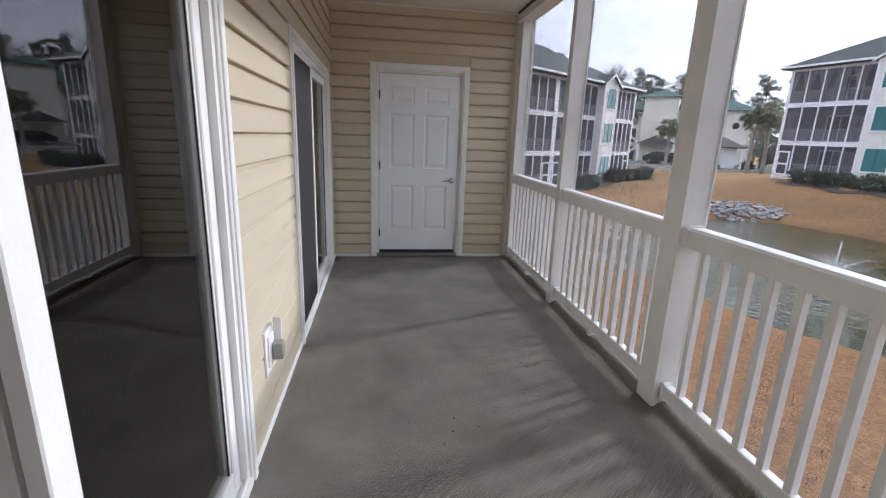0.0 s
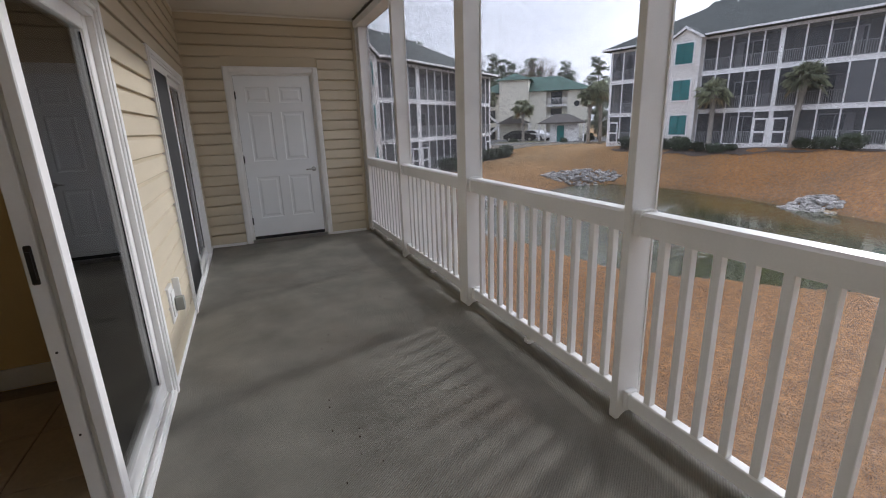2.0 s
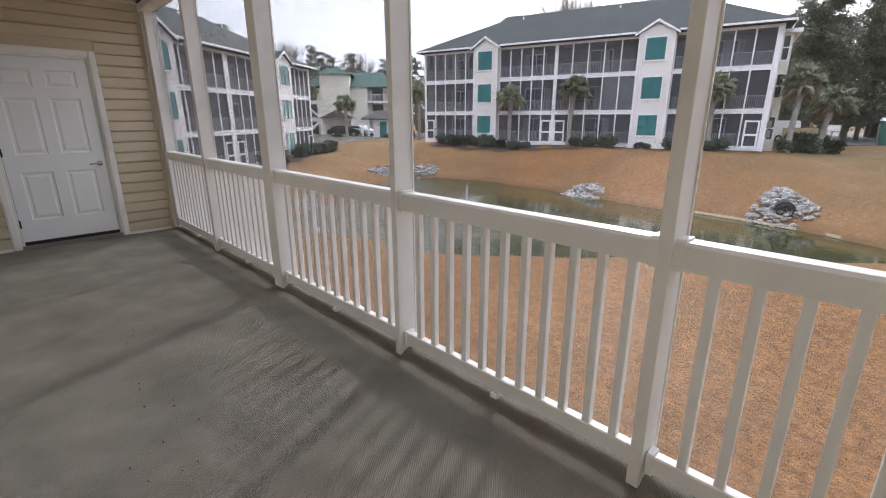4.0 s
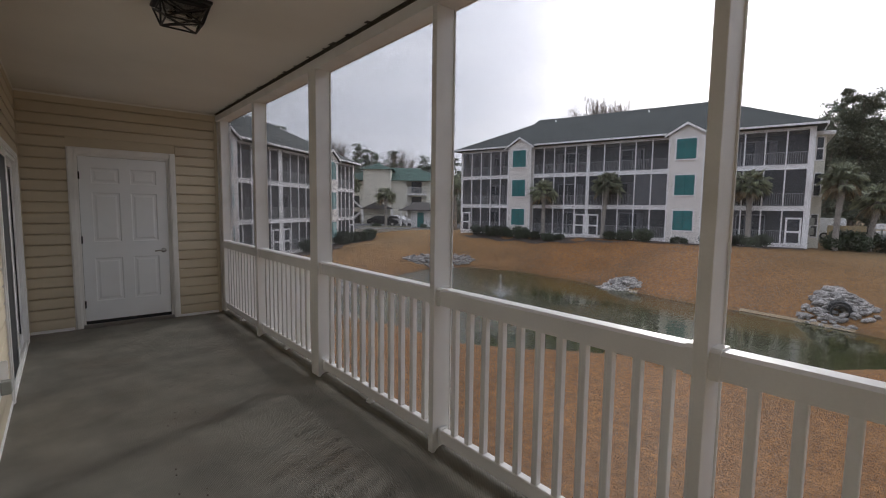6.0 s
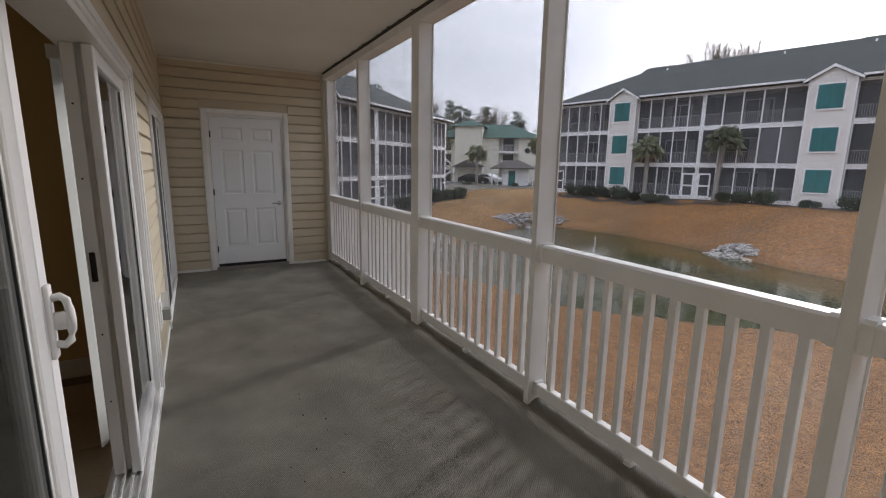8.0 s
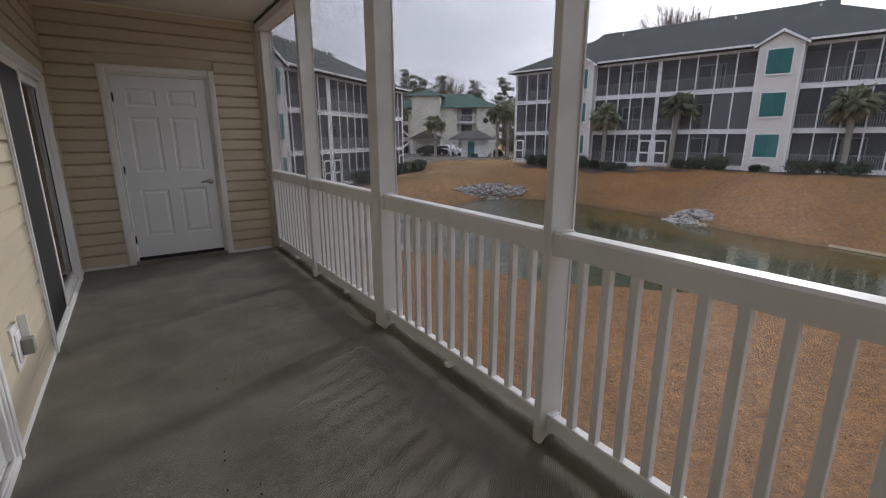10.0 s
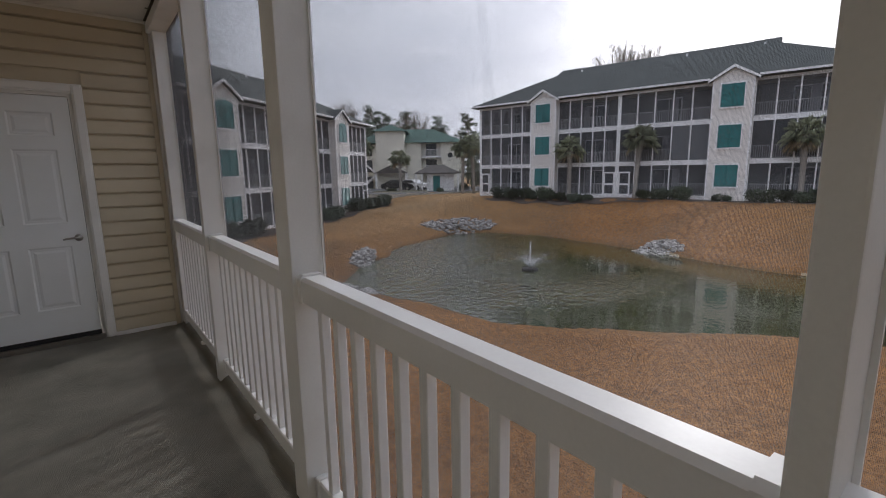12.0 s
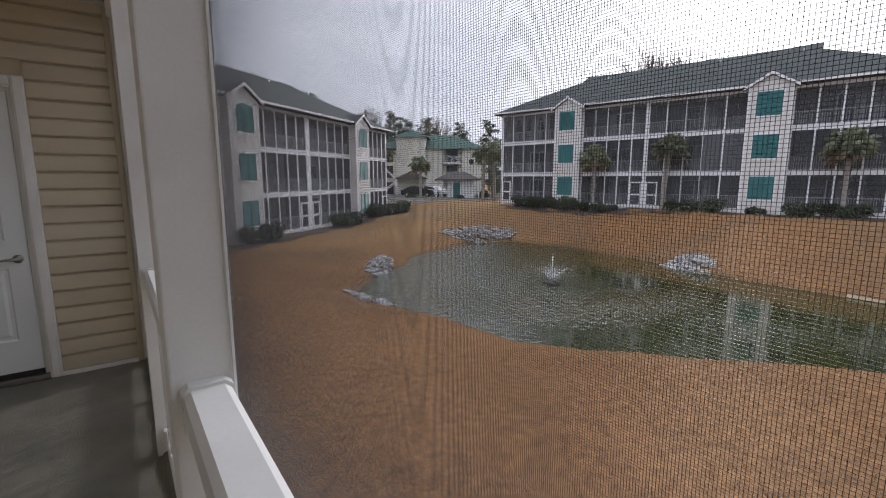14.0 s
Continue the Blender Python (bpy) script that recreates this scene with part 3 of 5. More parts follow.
box(bm, W + 0.004, W + 0.034, -0.002, 0.12, -0.07, Hh + 0.035)
box(bm, -0.004, W + 0.004, -0.002, 0.12, Hh + 0.005, Hh + 0.035)
part("door_jamb", bm, PAINT, door)
for s in ((-0.106, -0.03, -0.07, Hh + 0.106), (W + 0.03, W + 0.106, -0.07, Hh + 0.106), (-0.03, W + 0.03, Hh + 0.03, Hh + 0.106)):
    bm = B()
    box(bm, s[0], s[1], -0.034, -0.012, s[2], s[3], 0.006, 2)
    if s[1] - s[0] < 0.2:
        box(bm, s[0] + 0.012, s[1] - 0.012, -0.041, -0.033, s[2], s[3] - 0.01, 0.004)
    else:
        box(bm, s[0], s[1], -0.041, -0.033, s[2] + 0.012, s[3] - 0.012, 0.004)
    part("door_casing", bm, PAINT, door, "white moulded casing")
bm = B()
box(bm, -0.03, W + 0.03, -0.045, 0.1, -0.072, -0.03, 0.004)
part("threshold", bm, METAL, door, "metal threshold")
bm = B()
box(bm, 0, W, -0.005, 0.03, -0.03, 0.010)
part("door_sweep", bm, RUBBER, door, "black rubber sweep")
for z in (0.22, 1.02, 1.8):
    bm = B()
    box(bm, -0.007, 0.009, -0.012, 0.0, z - 0.045, z + 0.045, 0.002)
    part("hinge", bm, BLACK, door, "dark hinge")
bm = B()
tube(bm, [(W - 0.06, 0.0, 0.855), (W - 0.06, -0.012, 0.855)], [0.031, 0.029], 20)
tube(bm, [(W - 0.06, -0.01, 0.855), (W - 0.06, -0.05, 0.855)], [0.011, 0.011], 12)
tube(bm, [(W - 0.05, -0.048, 0.856), (W - 0.09, -0.05, 0.858), (W - 0.13, -0.046, 0.856), (W - 0.165, -0.04, 0.85)], [0.011, 0.01, 0.009, 0.007], 10)
part("door_handle", bm, METAL, door, "satin nickel lever handle", True)

# storage room behind the closed door
bm = B()
box(bm, -0.014, 2.16, Y1 + 1.6, Y1 + 1.7, -0.3, ZC)
tagged(part("wall_storage", bm, PORCHWALL), "plain back wall of the storage room", "wall", kind="structure")

# ---- sliding doors ----
def casing(p, y0, y1, h):
    for s in ((y0 - 0.072, y0, -0.005, h), (y1, y1 + 0.072, -0.005, h), (y0 - 0.072, y1 + 0.072, h, h + 0.072)):
        bm = B()
        box(bm, -0.012, 0.024, s[0], s[1], s[2], s[3], 0.004)
        if s[1] - s[0] < 0.2:
            c = (s[0] + s[1]) / 2
            box(bm, 0.022, 0.032, c - 0.02, c + 0.02, s[2], s[3] + 0.05, 0.003)
        else:
            box(bm, 0.022, 0.032, s[0] + 0.03, s[1] - 0.03, s[2] + 0.018, s[3] - 0.015, 0.003)
        part("door_casing", bm, VINYL, p, "white vinyl casing")
    bm = B()
    for s in ((y0, y0 + 0.03, 0.03, h - 0.03), (y1 - 0.03, y1, 0.03, h - 0.03)):
        box(bm, -0.15, 0.012, *s)
    box(bm, -0.15, 0.012, y0, y1, h - 0.03, h)
    part("door_frame", bm, VINYL, p, "white vinyl frame")
    bm = B()
    box(bm, -0.15, 0.026, y0, y1, -0.01, 0.03, 0.003)
    for x in (-0.12, -0.085, -0.05, -0.015, 0.012):
        box(bm, x - 0.004, x + 0.004, y0 + 0.03, y1 - 0.03, 0.029, 0.046)
    part("sill_track", bm, VINYL, p, "white ribbed sill track")

def sash(p, x, y0, y1, z0, z1, st=0.068, keeper=False):
    bm = B()
    for a, b in ((y0, y0 + st), (y1 - st, y1)):
        box(bm, x - 0.02, x + 0.02, a, b, z0, z1, 0.004)
        box(bm, x - 0.011, x + 0.011, (b - 0.002 if a == y0 else a - 0.014), (b + 0.014 if a == y0 else a + 0.002), z0 + st, z1 - st)
    for a, b in ((z0, z0 + st + 0.02), (z1 - st, z1)):
        box(bm, x - 0.02, x + 0.02, y0 + st - 0.001, y1 - st + 0.001, a, b, 0.004)
    pn = part("door_panel", bm, VINYL, p, "white vinyl sash")
    bm = B()
    box(bm, x - 0.004, x + 0.004, y0 + st - 0.004, y1 - st + 0.004, z0 + st - 0.004, z1 - st + 0.004)
    g = part("glass_pane", bm, GLASS, pn, "clear door glass")
    g.visible_shadow = False
    bm = B()
    for a in (y0 + st + 0.014, y1 - st - 0.019):
        box(bm, x + 0.0045, x + 0.009, a, a + 0.005, z0 + st + 0.014, z1 - st - 0.012)
    part("gasket", bm, RUBBER, pn, "dark glazing gasket")
    return pn

d1 = thing("door_2", pose(XW, 0, 0), "white vinyl sliding glass door standing partly open", "sliding door", kind="structure")
casing(d1, *S1)
sash(d1, -0.035, 0.99, S1[1] - 0.03, 0.047, S1[2] - 0.031)
near = sash(d1, -0.095, -0.70, 0.215, 0.047, S1[2] - 0.031)
# frame post with keeper beside the opening
bm = B()
box(bm, -0.118, -0.058, 1.03, 1.1, 0.047, S1[2] - 0.031, 0.003)
box(bm, -0.125, -0.078, 1.005, 1.031, 0.047, S1[2] - 0.031, 0.003)
part("meeting_stile", bm, VINYL, d1, "white meeting stile")
bm = B()
box(bm, -0.113, -0.091, 0.998, 1.006, 0.98, 1.11, 0.004)
box(bm, -0.108, -0.096, 0.994, 0.999, 1.0, 1.09)
part("keeper", bm, BRONZE, d1, "dark latch keeper")
bm = B()
for z in (0.42, 0.74, 1.42, 1.72):
    tube(bm, [(-0.102, 1.006, z), (-0.102, 1.002, z)], [0.004, 0.004], 8)
part("screws", bm, BRONZE, d1, "dark screw heads")
# D-shaped pull handle
bm = B()
box(bm, -0.078, -0.062, 0.155, 0.193, 0.955, 1.165, 0.006, 2)
tube(bm, [(-0.065, 0.174, 1.125), (-0.045, 0.175, 1.13), (-0.032, 0.176, 1.118), (-0.027, 0.176, 1.09), (-0.025, 0.176, 1.06), (-0.027, 0.176, 1.03), (-0.032, 0.176, 1.002), (-0.045, 0.175, 0.99), (-0.065, 0.174, 0.995)], [0.011] * 9, 12)
box(bm, -0.066, -0.03, 0.166, 0.185, 1.035, 1.085, 0.005)
part("door_handle", bm, VINYL, near, "white pull handle", True)
# fixed panel past the near sash
sash(d1, -0.035, S1[0] + 0.03, -0.10, 0.047, S1[2] - 0.031)

d2 = thing("door_3", pose(XW, 0, 0), "closed white vinyl sliding glass door with a dark insect screen", "sliding door", kind="structure")
casing(d2, *S2)
sash(d2, -0.08, S2[0] + 0.03, 4.20, 0.047, S2[2] - 0.031)
sash(d2, -0.035, 4.12, S2[1] - 0.03, 0.047, S2[2] - 0.031)
bm = B()
for a, b in ((S2[0] + 0.03, S2[0] + 0.06), (4.07, 4.115)):
    box(bm, 0.0, 0.016, a, b, 0.047, S2[2] - 0.031, 0.002)
for a, b in ((0.047, 0.08), (S2[2] - 0.065, S2[2] - 0.031)):
    box(bm, 0.0, 0.016, S2[0] + 0.06, 4.07, a, b, 0.002)
sc = part("screen_panel", bm, VINYL, d2, "white screen frame")
bm = B()
box(bm, 0.007, 0.009, S2[0] + 0.06, 4.07, 0.08, S2[2] - 0.065)
part("screen_cloth", bm, SCREEN_DARK, sc, "dark insect mesh")

# vertical blinds behind both doors, drawn aside
def blinds(y0, y1, n, x=-0.22):
    p = thing("vertical_blind", pose(x, y0, 0), "off-white vertical blind drawn aside behind the glass", "blind", "vertical blinds")
    bm = B()
    box(bm, -0.03, 0.03, 0, y1 - y0, 1.93, 1.99, 0.004)
    part("headrail", bm, BLIND, p)
    for k in range(n):
        bm = B()
        a = radians(22 + 30 * noise.noise((k, 3, 7)))
        dx, dy = 0.042 * math.sin(a), 0.042 * math.cos(a)
        y = (y1 - y0) * (k + 0.5) / n
        pr = [(-dx, y - dy), (0.006, y), (dx, y + dy), (dx, y + dy + 0.002), (0.006, y + 0.002), (-dx, y - dy + 0.002)]
        prism(bm, pr, 0.06, 1.93, "z")
        part("vane", bm, BLIND, p)
    return p
blinds(1.28, 1.86, 11)
blinds(4.45, 5.1, 12)

# ---- room behind the sliding doors ----
RX = -4.2
bm = B()
for s in ((RX - 0.1, -0.16, Y0 - 0.7, Y0 - 0.6, -0.3, 2.6), (RX - 0.1, RX, Y0 - 0.6, Y1 + 0.2, -0.3, 2.6), (RX, -0.16, Y1 + 0.1, Y1 + 0.2, -0.3, 2.6)):
    box(bm, *s)
tagged(part("wall_room", bm, ROOMWALL), "ochre painted walls of the room behind the glass doors", "wall", kind="structure")
bm = B()
box(bm, -2.6, -2.5, 1.6, Y1 + 0.1, -0.012, 2.6)
box(bm, -2.5, -0.16, 2.45, 2.55, -0.012, 2.6)
tagged(part("wall_inner", bm, ROOMWALL), "ochre painted inner wall", "wall", kind="structure")
bm = B()
box(bm, -2.498, -2.484, 1.6, 2.448, 0.0, 0.13, 0.003)
box(bm, -2.484, -0.17, 2.434, 2.448, 0.0, 0.13, 0.003)
tagged(part("baseboard", bm, PAINT), "white baseboard along the ochre wall", "baseboard", kind="structure")
bm = B()
box(bm, RX, -0.15, Y0 - 0.6, Y1 + 0.1, 2.44, 2.56)
tagged(part("ceiling", bm, CEIL), "plain room ceiling", "ceiling", kind="structure")
bm = B()
box(bm, RX, -0.15, Y0 - 0.6, Y1 + 0.1, -0.3, -0.008)
tile_floor = tagged(part("floor", bm, GROUT), "grout bed of the tiled room floor", "floor", kind="structure")

# ---- small fittings ----
# ceiling lantern
lm = thing("ceiling_light", pose(0.98, 1.95, ZC), "black metal cage ceiling lantern with clear glass", "ceiling light")
bm = B()
box(bm, -0.15, 0.15, -0.15, 0.15, -0.018, 0.0, 0.003)
box(bm, -0.125, 0.125, -0.125, 0.125, -0.032, -0.017, 0.003)
part("canopy", bm, BLACK, lm)
t0, t1 = 0.135, 0.10
tops = [(-t0, -t0), (t0, -t0), (t0, t0), (-t0, t0)]
bots = [(-t1, -t1), (t1, -t1), (t1, t1), (-t1, t1)]
for k in range(4):
    a, b = (*tops[k], -0.03), (*bots[k], -0.135)
    a2, b2 = (*tops[(k + 1) % 4], -0.03), (*bots[(k + 1) % 4], -0.135)
    for p_, q_ in ((a, b), (b, b2), (a, b2), (a2, b)):
        part("cage_bar", tube(B(), [p_, q_], [0.006, 0.006], 6), BLACK, lm)
part("cage_bar", tube(B(), [(*bots[0], -0.135), (*bots[2], -0.135)], [0.005, 0.005], 6), BLACK, lm)
part("cage_bar", tube(B(), [(*bots[1], -0.135), (*bots[3], -0.135)], [0.005, 0.005], 6), BLACK, lm)
bm = B()
prism(bm, [(-0.1, -0.095), (0.1, -0.095), (0.12, -0.032), (-0.12, -0.032)], -0.1, 0.1)
gl = part("glass_shade", bm, LAMPGLASS, lm, "clear glass panes")
gl.visible_shadow = False
for s in (-1, 1):
    bm = B()
    tube(bm, [(0.045 * s, 0, -0.032), (0.045 * s, 0, -0.055), (0.045 * s, 0, -0.075), (0.045 * s, 0, -0.088)], [0.012, 0.016, 0.022, 0.01], 12)
    part("bulb", bm, LAMPGLASS, lm, "unlit bulb", True)

# outdoor power outlet on a mounting block
ot = thing("power_outlet", pose(XW, 2.26, 0.3), "white outdoor power outlet with its cover half open", "outlet")
bm = B()
box(bm, -0.012, 0.024, 0.0, 0.155, 0.0, 0.225, 0.006, 2)
part("mounting_block", bm, VINYL, ot)
bm = B()
box(bm, 0.024, 0.034, 0.03, 0.125, 0.035, 0.19, 0.004)
part("cover_plate", bm, VINYL, ot)
bm = B()
box(bm, 0.034, 0.085, 0.066, 0.122, 0.06, 0.145, 0.008, 2)
part("outlet_hood", bm, UTILITY, ot, "grey weather hood")
bm = B()
box(bm, 0.03, 0.07, 0.125, 0.14, 0.09, 0.26, 0.006, 2)
part("cover_flap", bm, VINYL, ot, "raised cover flap")

# ---- unseen body and roof of our own house, added to block sky light ----
bm = B()
box(bm, -9.0, -4.4, -14, 16, -3.6, 6.4)
box(bm, -4.4, -0.2, -14, Y0 - 0.72, -3.6, 6.4)
box(bm, -4.4, -0.2, Y1 + 1.75, 16, -3.6, 6.4)
box(bm, -4.4, 2.2, Y0 - 0.2, Y1 + 1.7, ZC + 0.13, 6.4)
box(bm, -4.4, 0.0, Y0 - 0.2, Y1 + 1.7, -3.6, -0.31)
tagged(part("wall_house", bm, FARSIDE), "unseen pale house body added round the balcony to block sky light", "wall", kind="structure")
bm = B()
prism(bm, [(-14.6, 6.42), (2.8, 6.42), (2.8, 6.6), (-5.5, 10.2)], -14.5, 16.5)
tagged(part("roof_house", bm, SHINGLE), "unseen grey-green roof added over the house body", "roof", kind="structure")

# ---- ground and pond ----
WL = -3.7
POND = [(11.0, 16.8), (10.4, 19.6), (12.6, 22.0), (16.6, 25.4), (21.0, 28.2), (24.6, 29.3), (28.6, 28.3), (29.8, 24.0), (29.7, 19.6), (29.3, 16.0), (28.3, 12.4), (28.0, 8.6), (27.4, 4.3),
        (26.5, 0.6), (24.8, -2.2), (22.8, -2.6), (21.2, -0.4), (18.0, 3.4), (16.2, 5.5), (14.1, 7.9), (13.0, 9.3), (12.2, 11.1), (11.6, 13.2), (11.2, 15.4)]
LEVELS = [(3, -8, -3.15), (3, 2, -3.1), (3, 12, -3.0), (4, 22, -2.75), (6, 28, -2.5), (16, 35, -2.45), (25, 41, -2.1), (33, 38, -1.05), (36, 30, -0.95), (38, 20, -0.95), (40, 8, -0.98), (43, 0, -1.1),
          (55, 0, -0.9), (55, 10, -0.9), (32, -4, -1.75), (22, -12, -2.4), (10, -14, -3.0), (33, 44, -1.0), (38, 55, -1.3), (45, 62, -1.5), (70, 70, -1.4), (90, 0, -0.9), (30, 70, -1.5), (-40, 40, -2.4), (-40, -40, -3.0), (40, -40, -2.0)]
PP = np.array(POND)

def pond_gap(x, y):
    """Metres outside the pond's edge, negative on the water."""
    d = np.full(x.shape, 1e9)
    inside = np.zeros(x.shape, bool)
    for (ax, ay), (bx, by) in zip(PP, np.roll(PP, -1, 0)):
        ex, ey = bx - ax, by - ay
        t = np.clip(((x - ax) * ex + (y - ay) * ey) / (ex * ex + ey * ey), 0, 1)
        d = np.minimum(d, np.hypot(x - ax - t * ex, y - ay - t * ey))
        inside ^= ((ay > y) != (by > y)) & (x < ex * (y - ay) / (by - ay + 1e-12) + ax)
    return np.where(inside, -d, d)

def level(x, y):
    x, y = np.asarray(x, float), np.asarray(y, float)
    num, den = np.zeros(x.shape), np.zeros(x.shape)
    for a, b, z in LEVELS:
        w = 1 / ((x - a) ** 2 + (y - b) ** 2 + 6) ** 1.6
        num, den = num + w * z, den + w
    T = num / den
    g = pond_gap(x, y) + 0.35 * np.sin(x * 0.9 + 1.3 * np.cos(y * 0.7)) * np.exp(-np.abs(pond_gap(x, y)))
    k = np.clip(g / 7.0, 0, 1)
    k = 0.62 * (1 - (1 - k) ** 2) + 0.38 * k
    z = np.where(g > 0, WL + 0.10 * np.clip(g / 0.25, 0, 1) + (T - WL - 0.10) * k, WL - 0.6 * np.clip(-g / 1.2, 0, 1))
    far = np.clip((np.hypot(x - 20, y - 15) - 110) / 200, 0, 1)
    return z * (1 - far) + far * -1.2

def zat(x, y):
    return float(level(np.array([x]), np.array([y]))[0])

def lines(lo, a, b, hi, fine_step, steps):
    mid = np.arange(a, b, fine_step)
    left = a - np.geomspace(0.6, a - lo, steps)[::-1]
    right = b + np.geomspace(0.4, hi - b, steps)
    return np.concatenate([left, mid, right])
gx, gy = lines(-900, 2.0, 46.0, 1200, 0.3, 26), lines(-900, -9.0, 46.0, 1200, 0.3, 26)
X, Y = np.meshgrid(gx, gy, indexing="ij")
Z = level(X, Y) + 0.035 * np.sin(X * 1.7 + np.sin(Y)) * np.cos(Y * 1.3)
Z[(X < 2.2) & (X > -9.5) & (Y > -15) & (Y < 17)] = -3.4
n1, n2 = X.shape
me = bpy.data.meshes.new("ground")
idx = np.arange(n1 * n2).reshape(n1, n2)
me.from_pydata(np.stack([X, Y, Z], -1).reshape(-1, 3).tolist(), [], np.stack([idx[:-1, :-1], idx[1:, :-1], idx[1:, 1:], idx[:-1, 1:]], -1).reshape(-1, 4).tolist())
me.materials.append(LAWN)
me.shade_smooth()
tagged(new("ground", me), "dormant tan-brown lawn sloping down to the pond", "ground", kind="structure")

bm = B()
c = bm.verts.new((20, 13, WL))
ring = [bm.verts.new((p[0] + (0.8 if p[0] > 19 else -0.8), p[1] + (0.5 if p[1] > 15 else -0.5), WL)) for p in POND]
for k in range(len(ring)):
    bm.faces.new((c, ring[k], ring[(k + 1) % len(ring)]))
tagged(part("water", bm, WATER), "murky green pond water with small ripples", "pond", kind="structure")

# pale washed edge along the far shore
bm = B()
rng = random.Random(8)
for k in range(8, 15):
    (ax, ay), (bx, by) = POND[k], POND[k + 1]
    for s in range(10):
        t0, t1 = s / 10, (s + 1) / 10
        if noise.noise((k + t0 * 2, 2.5, 0)) < 0.02:
            continue
        p, q = (ax + (bx - ax) * t0, ay + (by - ay) * t0), (ax + (bx - ax) * t1, ay + (by - ay) * t1)
        w = 0.14 + 0.1 * noise.noise((k + t0 * 3, 1, 0))
        f = [bm.verts.new((*v, z)) for v, z in (((p[0], p[1]), WL + 0.03), ((q[0], q[1]), WL + 0.03), ((q[0] + w, q[1]), WL + 0.14), ((p[0] + w, p[1]), WL + 0.14))]
        bm.faces.new(f)
tagged(part("shoreline", bm, mat("wet_clay", (0.3, 0.235, 0.155), 0.9, var=0.2, scale=1.2, fine=14, bump=0.4, dist=0.03)), "pale washed strip of clay along the pond edge", "shore", kind="structure")

# grass tufts on the near slope
rng = np.random.default_rng(5)
N = 26000
tx, ty = 2.6 + 15 * rng.random(N) ** 1.6, -6 + 24 * rng.random(N)
tz = level(tx, ty)
ok = tz > WL + 0.12
tx, ty, tz = tx[ok], ty[ok], tz[ok]
co, fa = [], []
for i in range(len(tx)):
    a, h, w = rng.random() * 6.28, 0.02 + 0.045 * rng.random(), 0.006 + 0.008 * rng.random()
    lx, ly = 0.05 * (rng.random() - 0.5), 0.05 * (rng.random() - 0.5)
    o = len(co)
    co += [(tx[i] - w * math.cos(a), ty[i] - w * math.sin(a), tz[i] - 0.01), (tx[i] + w * math.cos(a), ty[i] + w * math.sin(a), tz[i] - 0.01), (tx[i] + lx, ty[i] + ly, tz[i] + h)]
    fa.append((o, o + 1, o + 2))
DRY = leafy("dry_grass", (0.25, 0.138, 0.062), 0)
me = bpy.data.meshes.new("dry_grass")
me.from_pydata(co, [], fa)
me.materials.append(DRY)
tagged(new("dry_grass", me), "short dry tan grass blades on the slope", "grass", kind="stuff")

# fountain
fx, fy = 19.3, 15.9
fo = thing("fountain", pose(fx, fy, WL), "small floating pond fountain throwing a white jet", "fountain")
bm = B()
tube(bm, [(0, 0, -0.05), (0, 0, 0.08), (0, 0, 0.12)], [0.45, 0.42, 0.3], 18)
part("float", bm, BLACK, fo)
rs = random.Random(2)
bm = B()
for k in range(5):
    a = k * 1.26
    r = 0.03
    tube(bm, [(r * math.cos(a), r * math.sin(a), 0.1), (0.6 * r * math.cos(a), 0.6 * r * math.sin(a), 0.9), (r * math.cos(a + 1), r * math.sin(a + 1), 1.45 + 0.1 * rs.random())], [0.035, 0.03, 0.012], 6)
part("jet", bm, FOAM, fo, "upright white water jet", True)
bm = B()
for k in range(46):
    a = k * 2.39996
    R, h = 0.35 + 0.75 * rs.random(), 0.45 + 0.45 * rs.random()
    path = [(R * t * math.cos(a), R * t * math.sin(a), 0.1 + h * (1.7 * t - 0.8 * t * t)) for t in (0, 0.35, 0.7, 1.0)]
    tube(bm, path, [0.016, 0.014, 0.011, 0.006], 5)
    e = Vector(path[-1])
    for q in range(4):
        p_ = e + Vector((math.cos(a) * 0.14 * q, math.sin(a) * 0.14 * q, 0.05 - 0.1 * q * q * rs.random()))
        bmesh.ops.create_icosphere(bm, subdivisions=1, radius=0.012 + 0.012 * rs.random(), matrix=Matrix.Translation(p_))
tagged(part("spray", bm, FOAM, fo, "fan of white spray", True), kind="stuff")

# riprap
ROCKS = []
for k in range(7):
    bm = B()
    bmesh.ops.create_icosphere(bm, subdivisions=1, radius=0.5)
    for v in bm.verts:
        v.co *= 1 + 0.45 * noise.noise(v.co * 2.3 + Vector((k * 9, 0, 0)))
        v.co.z *= 0.6
        v.co.x *= 1.25
    ROCKS.append(mesh_of("rock", bm, STONE))

def rock_pile(label, cx, cy, lx, ly, ang, n, size, seed, lift=0.5, taper=0.0):
    rs = random.Random(seed)
    p = thing("rock_pile", pose(cx, cy, 0), label, "rocks", "riprap piles")
    ca, sa = math.cos(radians(ang)), math.sin(radians(ang))
    for k in range(n):
        while True:
            u, v = rs.uniform(-1, 1), rs.uniform(-1, 1)
            if u * u + v * v < 1 + 0.15 * rs.random():
                break
        uu = u * (1 - taper * (v + 1) / 2)
        x, y = uu * lx * ca - v * ly * sa, uu * lx * sa + v * ly * ca
        s = size * rs.uniform(0.55, 1.25)
        h = lift * max(0, 1 - u * u - v * v) * rs.random()
        z = max(zat(cx + x, cy + y), WL - 0.1) + 0.1 * s + h
        ob = piece("rock", ROCKS[rs.randrange(7)], p, pose(x, y, z, rs.uniform(-25, 25), rs.uniform(-25, 25), rs.uniform(0, 360)) @ Matrix.Diagonal((s, s, s, 1)))
    return p
